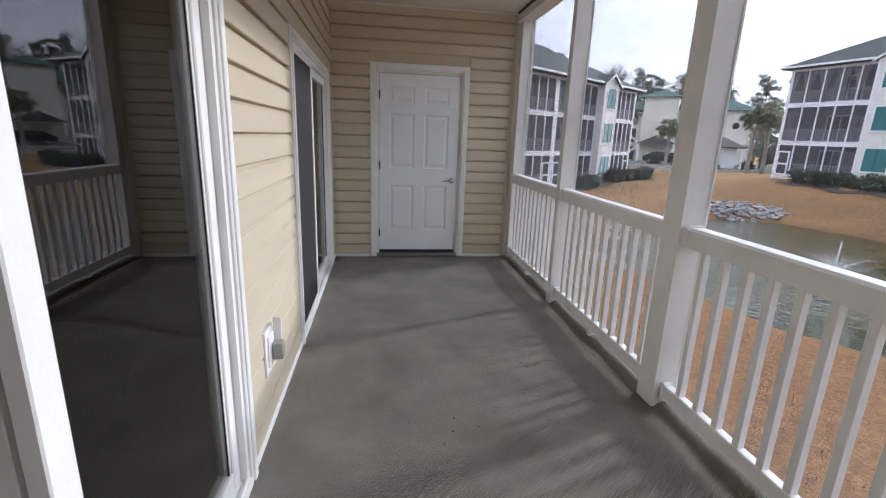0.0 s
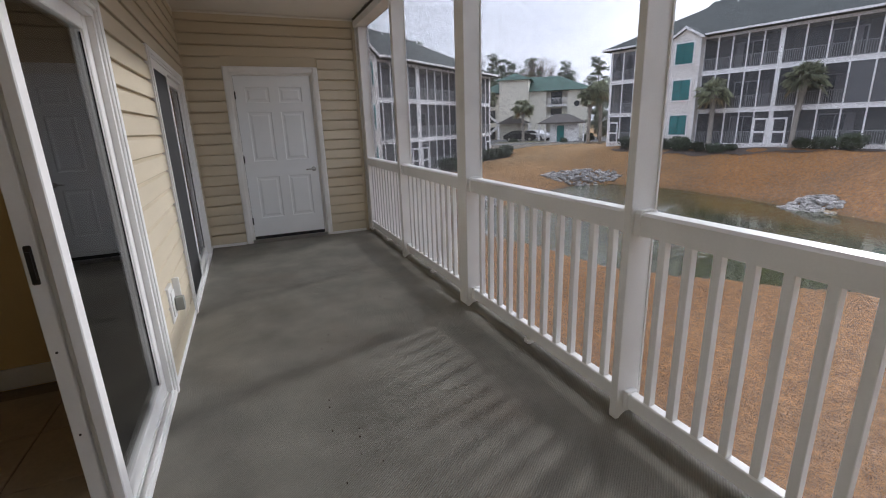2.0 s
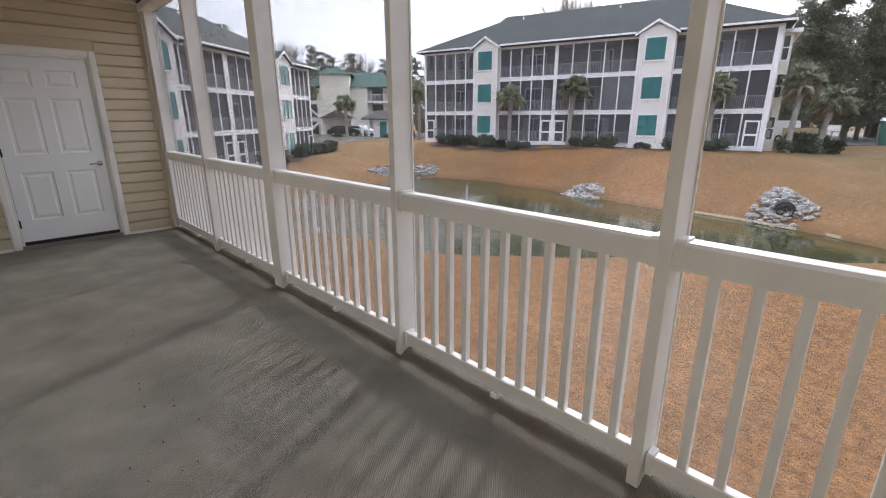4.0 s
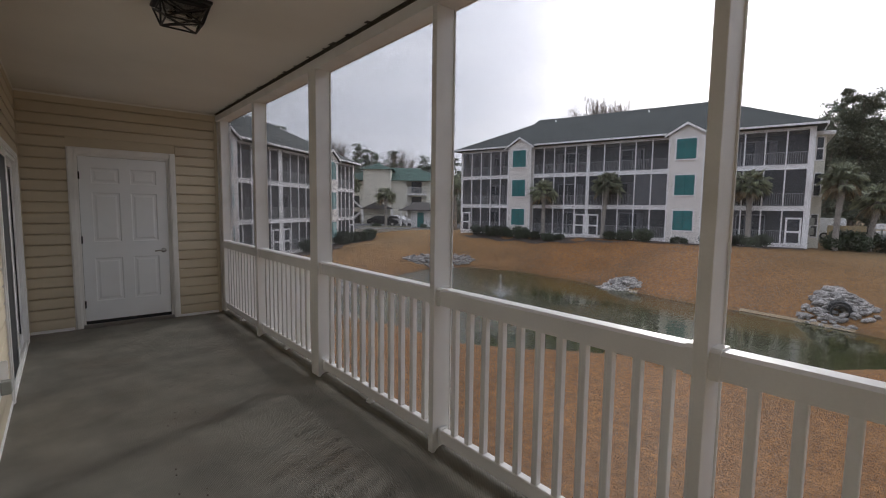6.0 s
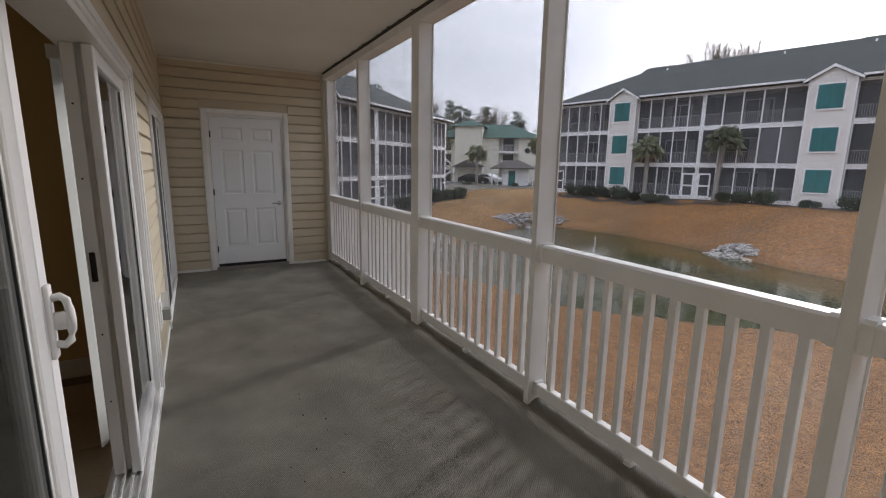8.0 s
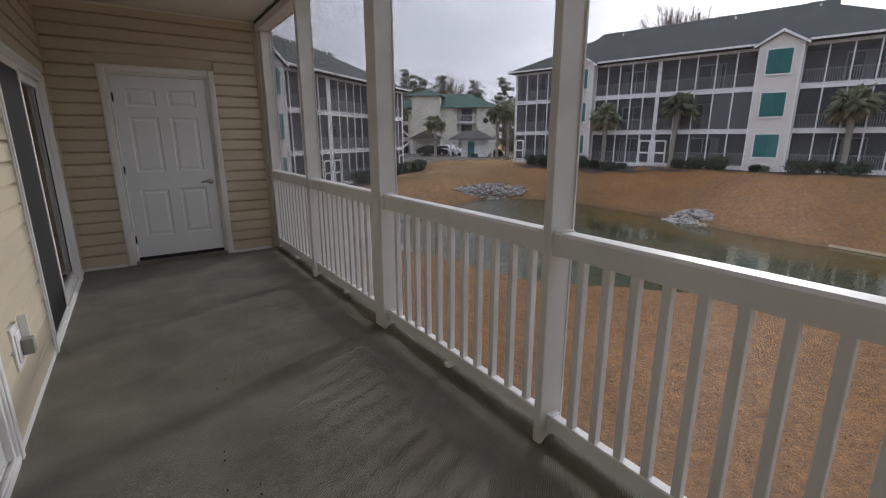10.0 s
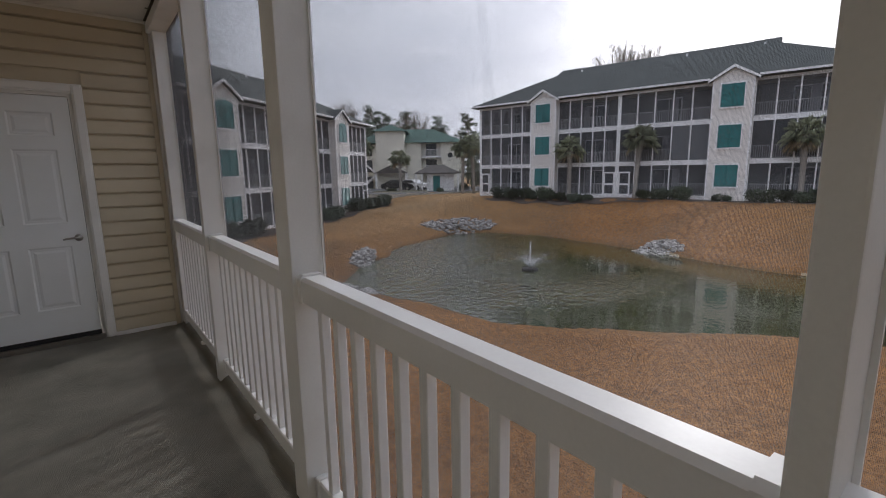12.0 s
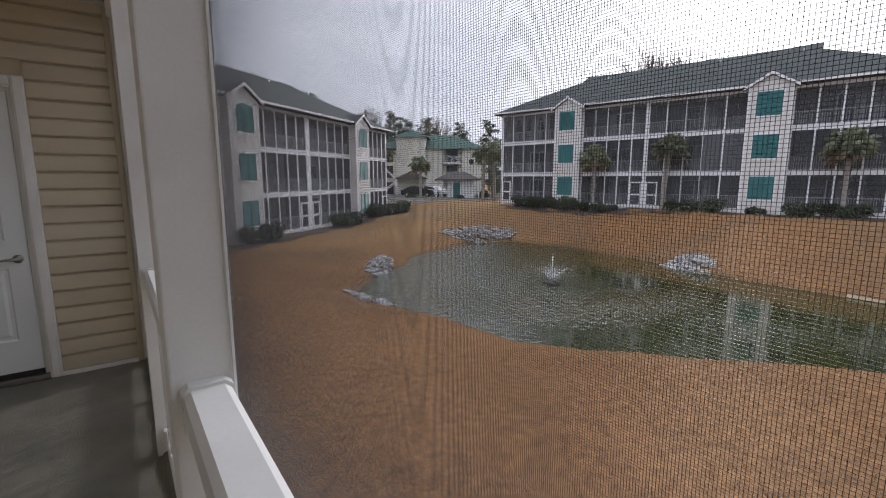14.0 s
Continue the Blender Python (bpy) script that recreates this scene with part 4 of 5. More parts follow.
rock_pile("long bank of pale grey riprap stones beside the pond", 26.3, 29.9, 3.3, 1.2, -18, 299, 0.36, 1, 0.3)
rock_pile("heap of pale grey riprap stones on the far shore", 28.85, 13.9, 1.7, 0.9, -80, 190, 0.33, 2, 0.22, 0.35)
rock_pile("heap of pale grey riprap stones round a drain pipe", 28.8, 2.75, 1.95, 1.95, -75, 299, 0.31, 3, 0.42, 0.75)
rock_pile("small group of grey stones at the near pond corner", 13.9, 24.0, 1.9, 0.6, 48, 105, 0.34, 4, 0.2)
rock_pile("low scatter of pale stones by the water", 10.25, 18.0, 1.7, 0.55, 98, 85, 0.3, 5, 0.1)
# drain pipe mouth
dp = thing("drain_pipe", pose(27.9, 2.45, -3.0, 0, 0, 12), "dark corrugated drain pipe mouth in a dark collar", "pipe")
bm = B()
segs = 24
for r0, r1, x0 in ((0.36, 0.30, -0.35),):
    o0 = [bm.verts.new((x0, r0 * math.cos(a), r0 * math.sin(a))) for a in np.linspace(0, 2 * math.pi, segs, False)]
    i0 = [bm.verts.new((x0, r1 * math.cos(a), r1 * math.sin(a))) for a in np.linspace(0, 2 * math.pi, segs, False)]
    i1 = [bm.verts.new((1.5, r1 * math.cos(a), r1 * math.sin(a))) for a in np.linspace(0, 2 * math.pi, segs, False)]
    o1 = [bm.verts.new((1.5, r0 * math.cos(a), r0 * math.sin(a))) for a in np.linspace(0, 2 * math.pi, segs, False)]
    for k in range(segs):
        j = (k + 1) % segs
        for q in ((o0[k], o0[j], i0[j], i0[k]), (i0[k], i0[j], i1[j], i1[k]), (o0[k], o0[j], o1[j], o1[k])):
            bm.faces.new(q)
    bm.faces.new(i1)
part("pipe", bm, RUBBER, dp)
bm = B()
for a in np.linspace(0.2, 2.94, 9):
    tube(bm, [(-0.2, 0.40 * math.cos(a), 0.40 * math.sin(a)), (0.5, 0.40 * math.cos(a), 0.40 * math.sin(a))], [0.085, 0.085], 7)
part("collar", bm, SILT, dp, "dark rough collar")

# ---- apartment buildings ----
def bay(bld, x0, x1, z0, z1, n, door_at=None, depth=2.1, curtains=False, shades=()):
    """One screened porch between x0 and x1: back wall with a glass door, railing, mullions, screens."""
    fr = B()
    w = (x1 - x0) / n
    box(fr, x0, x1, -0.04, 0.05, z1 - 0.07, z1)
    box(fr, x0, x1, -0.04, 0.05, z0, z0 + 0.07)
    for k in range(n + 1):
        c = x0 + w * k
        box(fr, c - 0.045, c + 0.045, -0.045, 0.055, z0, z1)
    f = part("porch_frame", fr, FARWHITE, bld, "white mullions of a screened porch")
    for k in range(n):
        bm = B()
        box(bm, x0 + w * k + 0.05, x0 + w * (k + 1) - 0.05, 0.0, 0.004, z0 + 0.07, z1 - 0.07)
        part("screen", bm, FARSCREEN, f, "dark insect screen")
    bm = B()
    box(bm, x0, x1, 0.12, 0.18, z0 + 0.93, z0 + 0.99)
    box(bm, x0, x1, 0.12, 0.18, z0 + 0.10, z0 + 0.15)
    m = int((x1 - x0) / 0.13)
    for k in range(m):
        c = x0 + (k + 0.5) * (x1 - x0) / m
        box(bm, c - 0.018, c + 0.018, 0.13, 0.17, z0 + 0.15, z0 + 0.93)
    part("railing", bm, FARRAIL, f, "grey porch railing")
    # back and side walls, coloured dark for the shade inside the porch
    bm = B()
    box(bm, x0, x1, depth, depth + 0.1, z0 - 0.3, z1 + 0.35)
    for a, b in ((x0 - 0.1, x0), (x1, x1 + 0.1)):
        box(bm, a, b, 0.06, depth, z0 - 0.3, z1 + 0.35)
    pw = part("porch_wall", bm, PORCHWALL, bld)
    bm = B()
    c = x0 + (x1 - x0) * 0.35
    box(bm, c, c + 1.8, depth - 0.04, depth - 0.002, z0, z0 + 2.05)
    part("window", bm, FARGLASS, pw, "dark glass porch door")
    bm = B()
    for xa, xb, za, zb in ((c - 0.09, c, z0, z0 + 2.14), (c + 1.8, c + 1.89, z0, z0 + 2.14), (c, c + 1.8, z0 + 2.05, z0 + 2.14), (c + 0.87, c + 0.93, z0, z0 + 2.05)):
        box(bm, xa, xb, depth - 0.07, depth - 0.003, za, zb)
    part("door_frame", bm, FARRAIL, pw, "white frame of the porch door")
    rs = random.Random(int(x0 * 31 + z0 * 7))
    for k in range(rs.randrange(1, 3)):
        a = c + rs.uniform(-1.0, 2.2)
        a = min(max(a, x0 + 0.1), x1 - 0.7)
        w_ = rs.uniform(0.35, 0.6)
        fold = [(a + w_ * q / 12, depth - 0.14 - 0.03 * (q % 2)) for q in range(13)]
        part("curtain", prism(B(), fold + [(p[0], p[1] + 0.02) for p in fold[::-1]], z0 + 0.05, z0 + 2.1, "z"), CURTAIN, pw, "pale hanging curtain")
    for k in shades:
        bm = B()
        box(bm, x0 + w * k + 0.05, x0 + w * (k + 1) - 0.05, 0.07, 0.085, z0 + 0.1, z1 - 0.08)
        part("roller_shade", bm, SHADE, f, "lowered grey roller shade")
    if curtains:
        for k in range(n):
            for sgn in (-1, 1):
                bm = B()
                c = x0 + w * (k + 0.5)
                e = c + sgn * (w / 2 - 0.05)
                zt, zb = z1 - 0.09, z0 + 0.95
                pts = [(c + sgn * 0.02, zt), (e, zt), (e, zb), (e - sgn * 0.16, zb), (e - sgn * 0.2, zb + 0.5)]
                prism(bm, pts, 0.06, 0.08, "y")
                part("curtain", bm, CURTAIN, f, "tied back grey curtain")
    if door_at is not None:
        for d0 in door_at:
            bm = B()
            for s in ((d0, d0 + 0.12), (d0 + 0.83, d0 + 0.95)):
                box(bm, s[0], s[1], -0.07, -0.02, z0 - 0.1, z0 + 1.95)
            for zz in ((z0 - 0.1, z0 + 0.12), (z0 + 0.85, z0 + 0.99), (z0 + 1.83, z0 + 1.95)):
                box(bm, d0 + 0.12, d0 + 0.83, -0.07, -0.02, *zz)
            dd = part("screen_door", bm, FARWHITE, bld, "white framed screen door")
            for zz in ((z0 + 0.12, z0 + 0.85), (z0 + 0.99, z0 + 1.83)):
                bm = B()
                box(bm, d0 + 0.12, d0 + 0.83, -0.05, -0.046, *zz)
                part("screen", bm, FARSCREEN, dd, "dark insect screen")


def shutter(bld, x0, x1, z0, z1, y, arch=False):
    fr = B()
    box(fr, x0 - 0.1, x1 + 0.1, y - 0.05, y, z1, z1 + 0.1)
    box(fr, x0 - 0.1, x1 + 0.1, y - 0.07, y, z0 - 0.1, z0)
    for a, b in ((x0 - 0.1, x0), (x1, x1 + 0.1)):
        box(fr, a, b, y - 0.05, y, z0, z1)
    s = part("shutter", fr, FARWHITE, bld, "closed teal louvred shutter in a white frame")
    bm = B()
    c = (x0 + x1) / 2
    for lo, hi in ((x0 + 0.02, c - 0.015), (c + 0.015, x1 - 0.02)):
        for a, b in ((lo, lo + 0.06), (hi - 0.06, hi)):
            box(bm, a, b, y - 0.075, y - 0.03, z0, z1)
        nz = int((z1 - z0) / 0.085)
        for k in range(nz):
            za = z0 + (z1 - z0) * k / nz
            prism(bm, [(y - 0.07, za + 0.01), (y - 0.03, za + 0.075), (y - 0.03, za + 0.09), (y - 0.07, za + 0.025)], lo + 0.06, hi - 0.06, "x")
    box(bm, x0, x1, y - 0.028, y - 0.01, z0, z1)
    if arch:
        r = (x1 - x0) / 2
        prism(bm, [(c + r * math.cos(a), z1 + 0.45 * r * math.sin(a)) for a in np.linspace(0, math.pi, 13)], y - 0.06, y - 0.01, "y")
    part("louvre", bm, TEAL, s, "teal louvres")


def apartment(m, L, bays, towers, label, arch=False, doors=(), end_windows=True, D=14.0, roof_mat=SHINGLE):
    """Three-storey block. Local x runs along the front, the front faces -y, z = 0 is the ground floor."""
    b = thing("apartment_building", m, label, "building", "apartment houses")
    E = 8.5
    lev = ((0.12, 2.62), (2.84, 5.6), (5.82, 8.36))
    for za, zb in ((-1.2, 0.12), (2.62, 2.84), (5.6, 5.82), (8.36, E)):
        for x0, x1, n in bays:
            bm = B()
            box(bm, x0, x1, 0.0, 0.3, za, zb)
            part("floor_band", bm, FARWHITE, b, "white floor band")
    piers = [(-0.02, bays[0][0])] + [(a[1], c[0]) for a, c in zip(bays, bays[1:]) if c[0] - a[1] < 1] + [(bays[-1][1], L + 0.02)]
    for a, c in piers:
        bm = B()
        box(bm, a, c, -0.03, 0.3, -1.2, E)
        part("pier", bm, FARWHITE, b, "white corner pier")
    # porch ceilings carry the same painted-in shade
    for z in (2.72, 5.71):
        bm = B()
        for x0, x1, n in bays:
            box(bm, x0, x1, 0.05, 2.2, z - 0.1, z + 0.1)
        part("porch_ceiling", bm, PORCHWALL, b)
    bm = B()
    box(bm, 0, 0.2, 0.3, D, -1.2, E)
    box(bm, L - 0.2, L, 0.3, D, -1.2, E)
    box(bm, 0.2, L - 0.2, D - 0.2, D, -1.2, E)
    box(bm, 0.2, L - 0.2, 2.3, 2.45, -1.2, E)
    box(bm, 0.2, L - 0.2, 0.3, D, E - 0.2, E - 0.05)
    part("wall", bm, CREAM, b, "cream side and rear walls")
    for x0, x1 in towers:
        bm = B()
        c, g = (x0 + x1) / 2, (x1 - x0) / 2
        prism(bm, [(x0, -1.2), (x1, -1.2), (x1, E), (c, E + 0.75), (x0, E)], -0.62, 0.4, "y")
        t = part("tower_wall", bm, FARSIDE, b, "pale lap-sided bay with a small gable")
        bm = B()
        for k in range(int((E + 1.2) / 0.2)):
            z = -1.2 + k * 0.2
            prism(bm, [(-0.622, z), (-0.64, z), (-0.622, z + 0.19)], x0 + 0.1, x1 - 0.1, "x")
        part("siding", bm, FARSIDE, t)
        bm = B()
        for xx in (x0, x1 - 0.1):
            box(bm, xx, xx + 0.1, -0.645, -0.61, -1.2, E)
        part("corner_board", bm, FARWHITE, t, "white corner boards")
        bm = B()
        hh = 0.3
        for s in (-1, 1):
            prism(bm, [(c, E + 0.75 + 0.1), (c + s * (g + hh), E + 0.75 + 0.1 - (g + hh) * 0.75 / g), (c + s * (g + hh), E + 0.75 + 0.22 - (g + hh) * 0.75 / g), (c, E + 0.75 + 0.24)], -0.8, 3.4, "y")
        part("gable_roof", bm, roof_mat, t, "small shingled gable roof")
        bm = B()
        for s in (-1, 1):
            prism(bm, [(c, E + 0.75 + 0.02), (c + s * (g + hh), E + 0.75 - 0.0 - (g + hh) * 0.75 / g), (c + s * (g + hh), E + 0.75 + 0.18 - (g + hh) * 0.75 / g), (c, E + 0.75 + 0.22)], -0.84, -0.795, "y")
        part("fascia", bm, FARWHITE, t, "white gable fascia")
        mg = (x1 - x0 - 1.42) / 2
        for za, zb in ((0.9, 2.48), (3.72, 5.32), (6.58, 8.18 - (0.25 if arch else 0))):
            shutter(b, x0 + mg, x1 - mg, za, zb, -0.645, arch and za > 6)
    for bi, (x0, x1, n) in enumerate(bays):
        for li, (za, zb) in enumerate(lev):
            bay(b, x0 + 0.01, x1 - 0.01, za, zb, n, [d for d in doors if x0 - 0.1 <= d < x1] if li == 0 else None, curtains=(bi == 0 and li == 2 and not arch), shades=(3, 4) if bi == 2 and li == 1 and not arch else ())
    # hipped roof with a small gablet at each end of the ridge
    o, R, hr = 0.55, D / 2, 3.75
    bm = B()
    base = [(-o, -o), (L + o, -o), (L + o, D + o), (-o, D + o)]
    lo = [bm.verts.new((*p, E + 0.02)) for p in base]
    up = [bm.verts.new((*p, E + 0.2)) for p in base]
    ra, rb = bm.verts.new((R, R, E + 0.2 + hr)), bm.verts.new((L - R, R, E + 0.2 + hr))
    bm.faces.new(lo[::-1])
    for k in range(4):
        bm.faces.new((lo[k], lo[(k + 1) % 4], up[(k + 1) % 4], up[k]))
    bm.faces.new((up[0], up[1], rb, ra)), bm.faces.new((up[2], up[3], ra, rb)), bm.faces.new((up[3], up[0], ra)), bm.faces.new((up[1], up[2], rb))
    for xr, sg in ((R, -1), (L - R, 1)):
        s = 1.3
        e = hr / (R + o)
        v = [bm.verts.new(p) for p in ((xr + sg * s, R, E + 0.24 + hr), (xr + sg * s, R - s, E + 0.22 + hr - s * e), (xr + sg * s, R + s, E + 0.22 + hr - s * e), (xr - sg * 0.6, R, E + 0.24 + hr), (xr - sg * 0.3, R - s, E + 0.2 + hr - s * e), (xr - sg * 0.3, R + s, E + 0.2 + hr - s * e))]
        bm.faces.new((v[0], v[1], v[2])), bm.faces.new((v[0], v[3], v[4], v[1])), bm.faces.new((v[0], v[2], v[5], v[3]))
    rf = part("roof", bm, roof_mat, b, "shingled hip roof")
    bm = B()
    cuts = [-o - 0.02] + [v for x0, x1 in towers for v in (x0 - 0.2, x1 + 0.2)] + [L + o + 0.02]
    for xa, xb in zip(cuts[::2], cuts[1::2]):
        box(bm, xa, xb, -o - 0.1, -o - 0.005, E + 0.06, E + 0.2)
    box(bm, L + o + 0.005, L + o + 0.08, -o - 0.1, D + o, E + 0.0, E + 0.2)
    box(bm, -o - 0.08, -o - 0.005, -o - 0.1, D + o, E + 0.0, E + 0.2)
    part("gutter", bm, FARWHITE, rf, "white gutter and fascia")
    for x in (8.2, 17.5, 23.0):
        if x < L - 4:
            bm = B()
            tube(bm, [(x, R - 1.2, E + 0.2 + hr * 0.75), (x, R - 1.2, E + hr * 0.75 + 0.72)], [0.07, 0.07], 8)
            part("vent_pipe", bm, FARWHITE, rf, "white vent pipe")
    if end_windows:
        bm = B()
        box(bm, L + 0.002, L + 0.72, 1.6, D - 1, -1.2, E - 0.45)
        wing = part("side_wing", bm, CREAM, b, "set-back cream side wing")
        bm = B()
        box(bm, L + 0.002, L + 1.15, 1.2, D - 0.6, E - 0.45, E - 0.2)
        part("wing_eave", bm, FARWHITE, wing, "white eave of the side wing")
        for z in (0.7, 3.7, 6.3):
            for za, zb in ((z, z + 0.75), (z + 0.85, z + 1.6)):
                bm = B()
                box(bm, L + 0.2, L + 0.55, 1.565, 1.598, za, zb)
                part("pane", bm, FARGLASS, wing, "narrow dark window pane")
            bm = B()
            box(bm, L + 0.14, L + 0.61, 1.575, 1.599, z - 0.08, z + 1.68)
            part("window_frame", bm, FARWHITE, wing, "white window frame")
        bm = B()
        for z in (0.8, 1.5):
            box(bm, L + 0.02, L + 0.4, 1.42, 1.59, z, z + 0.55, 0.02)
        part("meter_box", bm, UTILITY, b, "grey electric meters")
    return b

BB = pose(33.82, 35.23, -0.85, 0, 0, -76.05)
apartment(BB, 29.75, ((0.15, 5.95, 5), (8.45, 13.71, 5), (13.89, 20.5, 5), (23.08, 29.45, 5)), ((5.95, 8.45), (20.5, 23.08)),
          "white three-storey apartment house with screened porches and teal shutters", doors=(0.2, 12.7, 13.95, 28.4))
AA = pose(2.37, 27.08, -2.34, 0, 0, 35.37)
apartment(AA, 27.7, ((0.15, 5.95, 5), (8.45, 14.05, 5), (14.45, 20.4, 5), (22.9, 27.5, 5)), ((5.95, 8.45), (20.4, 22.9)),
          "three-storey apartment house with arched teal shutters beside the pond", arch=True, doors=(13.05, 14.5, 26.6))


def far_house(m, label):
    """Cream block with a stair tower, balconies and green hip roofs."""
    b = thing("apartment_building", m, label, "building", "apartment houses")
    bm = B()
    box(bm, 0, 5.0, 0.5, 10, 0, 7.4)
    box(bm, 8.0, 10.6, 0.0, 10, 0, 7.6)
    box(bm, 10.6, 13.8, 1.4, 10, 0, 7.6)
    box(bm, 13.8, 17.2, 0.0, 10, 0, 7.6)
    part("wall", bm, CREAM, b)
    bm = B()
    box(bm, 3.6, 8.0, -1.4, 9, 0, 9.3)
    part("stair_tower", bm, CREAM, b, "cream stair tower")
    def hip(x0, x1, y0, y1, z, h, name="roof"):
        bm = B()
        r = min(x1 - x0, y1 - y0) / 2
        lo = [bm.verts.new(p) for p in ((x0, y0, z), (x1, y0, z), (x1, y1, z), (x0, y1, z))]
        if x1 - x0 >= y1 - y0:
            a, c = bm.verts.new((x0 + r, (y0 + y1) / 2, z + h)), bm.verts.new((x1 - r + 0.01, (y0 + y1) / 2, z + h))
            fs = ((lo[0], lo[1], c, a), (lo[1], lo[2], c), (lo[2], lo[3], a, c), (lo[3], lo[0], a))
        else:
            a, c = bm.verts.new(((x0 + x1) / 2, y0 + r, z + h)), bm.verts.new(((x0 + x1) / 2, y1 - r + 0.01, z + h))
            fs = ((lo[0], lo[1], a), (lo[1], lo[2], c, a), (lo[2], lo[3], c), (lo[3], lo[0], a, c))
        for q in fs:
            bm.faces.new(q)
        bm.faces.new(lo[::-1])
        return part(name, bm, GREENROOF, b, "green shingled hip roof")
    hip(-0.6, 17.8, -0.6, 10.6, 7.6, 2.5)
    hip(3.1, 8.5, -1.9, 9.5, 9.3, 1.2)
    for z in (0.4, 3.0, 5.5):
        bm = B()
        box(bm, 10.6, 13.8, 0.1, 1.4, z - 0.25, z)
        part("balcony", bm, FARWHITE, b)
        bm = B()
        box(bm, 10.6, 13.8, 0.05, 0.1, z + 0.95, z + 1.02)
        for k in range(16):
            box(bm, 10.65 + k * 0.2, 10.69 + k * 0.2, 0.06, 0.1, z, z + 0.95)
        part("railing", bm, FARWHITE, b)
        for x0 in (11.3, 1.0):
            bm = B()
            box(bm, x0, x0 + 1.7, 1.33 if x0 > 5 else 0.42, 1.39 if x0 > 5 else 0.49, z + 0.1, z + 2.0)
            part("window", bm, FARGLASS, b, "dark balcony window")
    # outside stair flights
    for k, (za, zb) in enumerate(((0.0, 2.6), (2.6, 5.2))):
        bm = B()
        xa, xb = (0.4, 3.6) if k % 2 == 0 else (3.6, 0.6)
        prism(bm, [(xa, za), (xa, za + 0.35), (xb, zb + 0.35), (xb, zb)], -1.0, -0.9, "y")
        for s in range(12):
            t = s / 12
            box(bm, xa + (xb - xa) * t - 0.15, xa + (xb - xa) * t + 0.15, -0.9, 0.3, za + (zb - za) * t, za + (zb - za) * t + 0.06)
        part("stair_flight", bm, FARWHITE, b, "white outside stair")
    bm = B()
    tube(bm, [(15.2, -0.02, 5.6), (15.2, 0.01, 5.6)], [0.42, 0.42], 20)
    part("round_window", bm, FARGLASS, b, "round dark window")
    bm = B()
    prism(bm, [(3.4, 2.9), (8.6, 2.9), (6.0, 4.1)], -3.4, -1.4, "y")
    part("porch_roof", bm, BROWNROOF, b, "brown entry roof")
    for x in (3.6, 8.3):
        bm = B()
        box(bm, x, x + 0.25, -3.3, -3.05, 0, 2.9)
        part("porch_column", bm, FARWHITE, b)
    return b
far_house(pose(35.9, 66.6, -1.5, 0, 0, -38.3), "cream three-storey apartment house with green hip roofs")

# mail kiosk by the parking lot
LOT = [(24.5, 47.5), (31.5, 42.6), (38.5, 41.8), (56, 40), (62, 52), (44, 66), (30, 62)]
kz = max(zat(*p) for p in LOT + [(43.2, 52.1)]) + 0.05
kk = thing("kiosk", pose(39.3, 49.6, kz, 0, 0, -38), "small white kiosk with a teal door and brown hip roof", "kiosk")
bm = B()
box(bm, -1.4, 2.2, -1.1, 1.5, 0, 2.3)
part("wall", bm, FARWHITE, kk)
bm = B()
lo = [bm.verts.new(p) for p in ((-3.0, -1.8, 2.25), (3.0, -1.8, 2.25), (3.0, 2.2, 2.25), (-3.0, 2.2, 2.25))]
up = [bm.verts.new(v.co + Vector((0, 0, 0.15))) for v in lo]
a, c = bm.verts.new((-0.9, 0.2, 3.45)), bm.verts.new((0.9, 0.2, 3.45))
bm.faces.new(lo[::-1])
for k in range(4):
    bm.faces.new((lo[k], lo[(k + 1) % 4], up[(k + 1) % 4], up[k]))
bm.faces.new((up[0], up[1], c, a)), bm.faces.new((up[1], up[2], c)), bm.faces.new((up[2], up[3], a, c)), bm.faces.new((up[3], up[0], a))
part("roof", bm, BROWNROOF, kk, "brown shingle roof")
bm = B()
box(bm, -0.55, 0.35, -1.15, -1.09, 0.0, 2.0)
part("door", bm, TEAL, kk, "teal door")
for x in (-2.8, -2.0, 2.75):
    bm = B()
    box(bm, x - 0.1, x + 0.1, -1.7, -1.5, 0, 2.25)
    part("column", bm, FARWHITE, kk)

# parking lots
for nm, pts, lab in (("road", LOT, "grey asphalt parking lot by the far house"), ("road", [(53, 3), (60, -9), (90, -12), (95, 16), (55, 14)], "grey asphalt lot beside the woods")):
    bm = B()
    cx_, cy_ = np.mean([p[0] for p in pts]), np.mean([p[1] for p in pts])
    zz = kz if pts is LOT else max(zat(*p) for p in pts + [(cx_, cy_)]) + 0.05
    lo = [bm.verts.new((*p, zz - 1.2)) for p in pts]
    up = [bm.verts.new((*p, zz)) for p in pts]
    bm.faces.new(up)
    for k in range(len(pts)):
        bm.faces.new((lo[k], lo[(k + 1) % len(pts)], up[(k + 1) % len(pts)], up[k]))
    tagged(part(nm, bm, ASPHALT), lab, "parking lot", kind="structure")

# pale kerb between lawn and car park
bm = B()
for (ax, ay), (bx, by) in zip(LOT[:3], LOT[1:4]):
    d = Vector((bx - ax, by - ay)).normalized() * 0.12
    prism(bm, [(ax, ay), (bx, by), (bx + d.y, by - d.x), (ax + d.y, ay - d.x)], kz - 0.4, kz + 0.12, "z")
tagged(part("kerb", bm, CONCRETE), "pale concrete kerb along the edge of the lawn", "kerb", kind="structure")

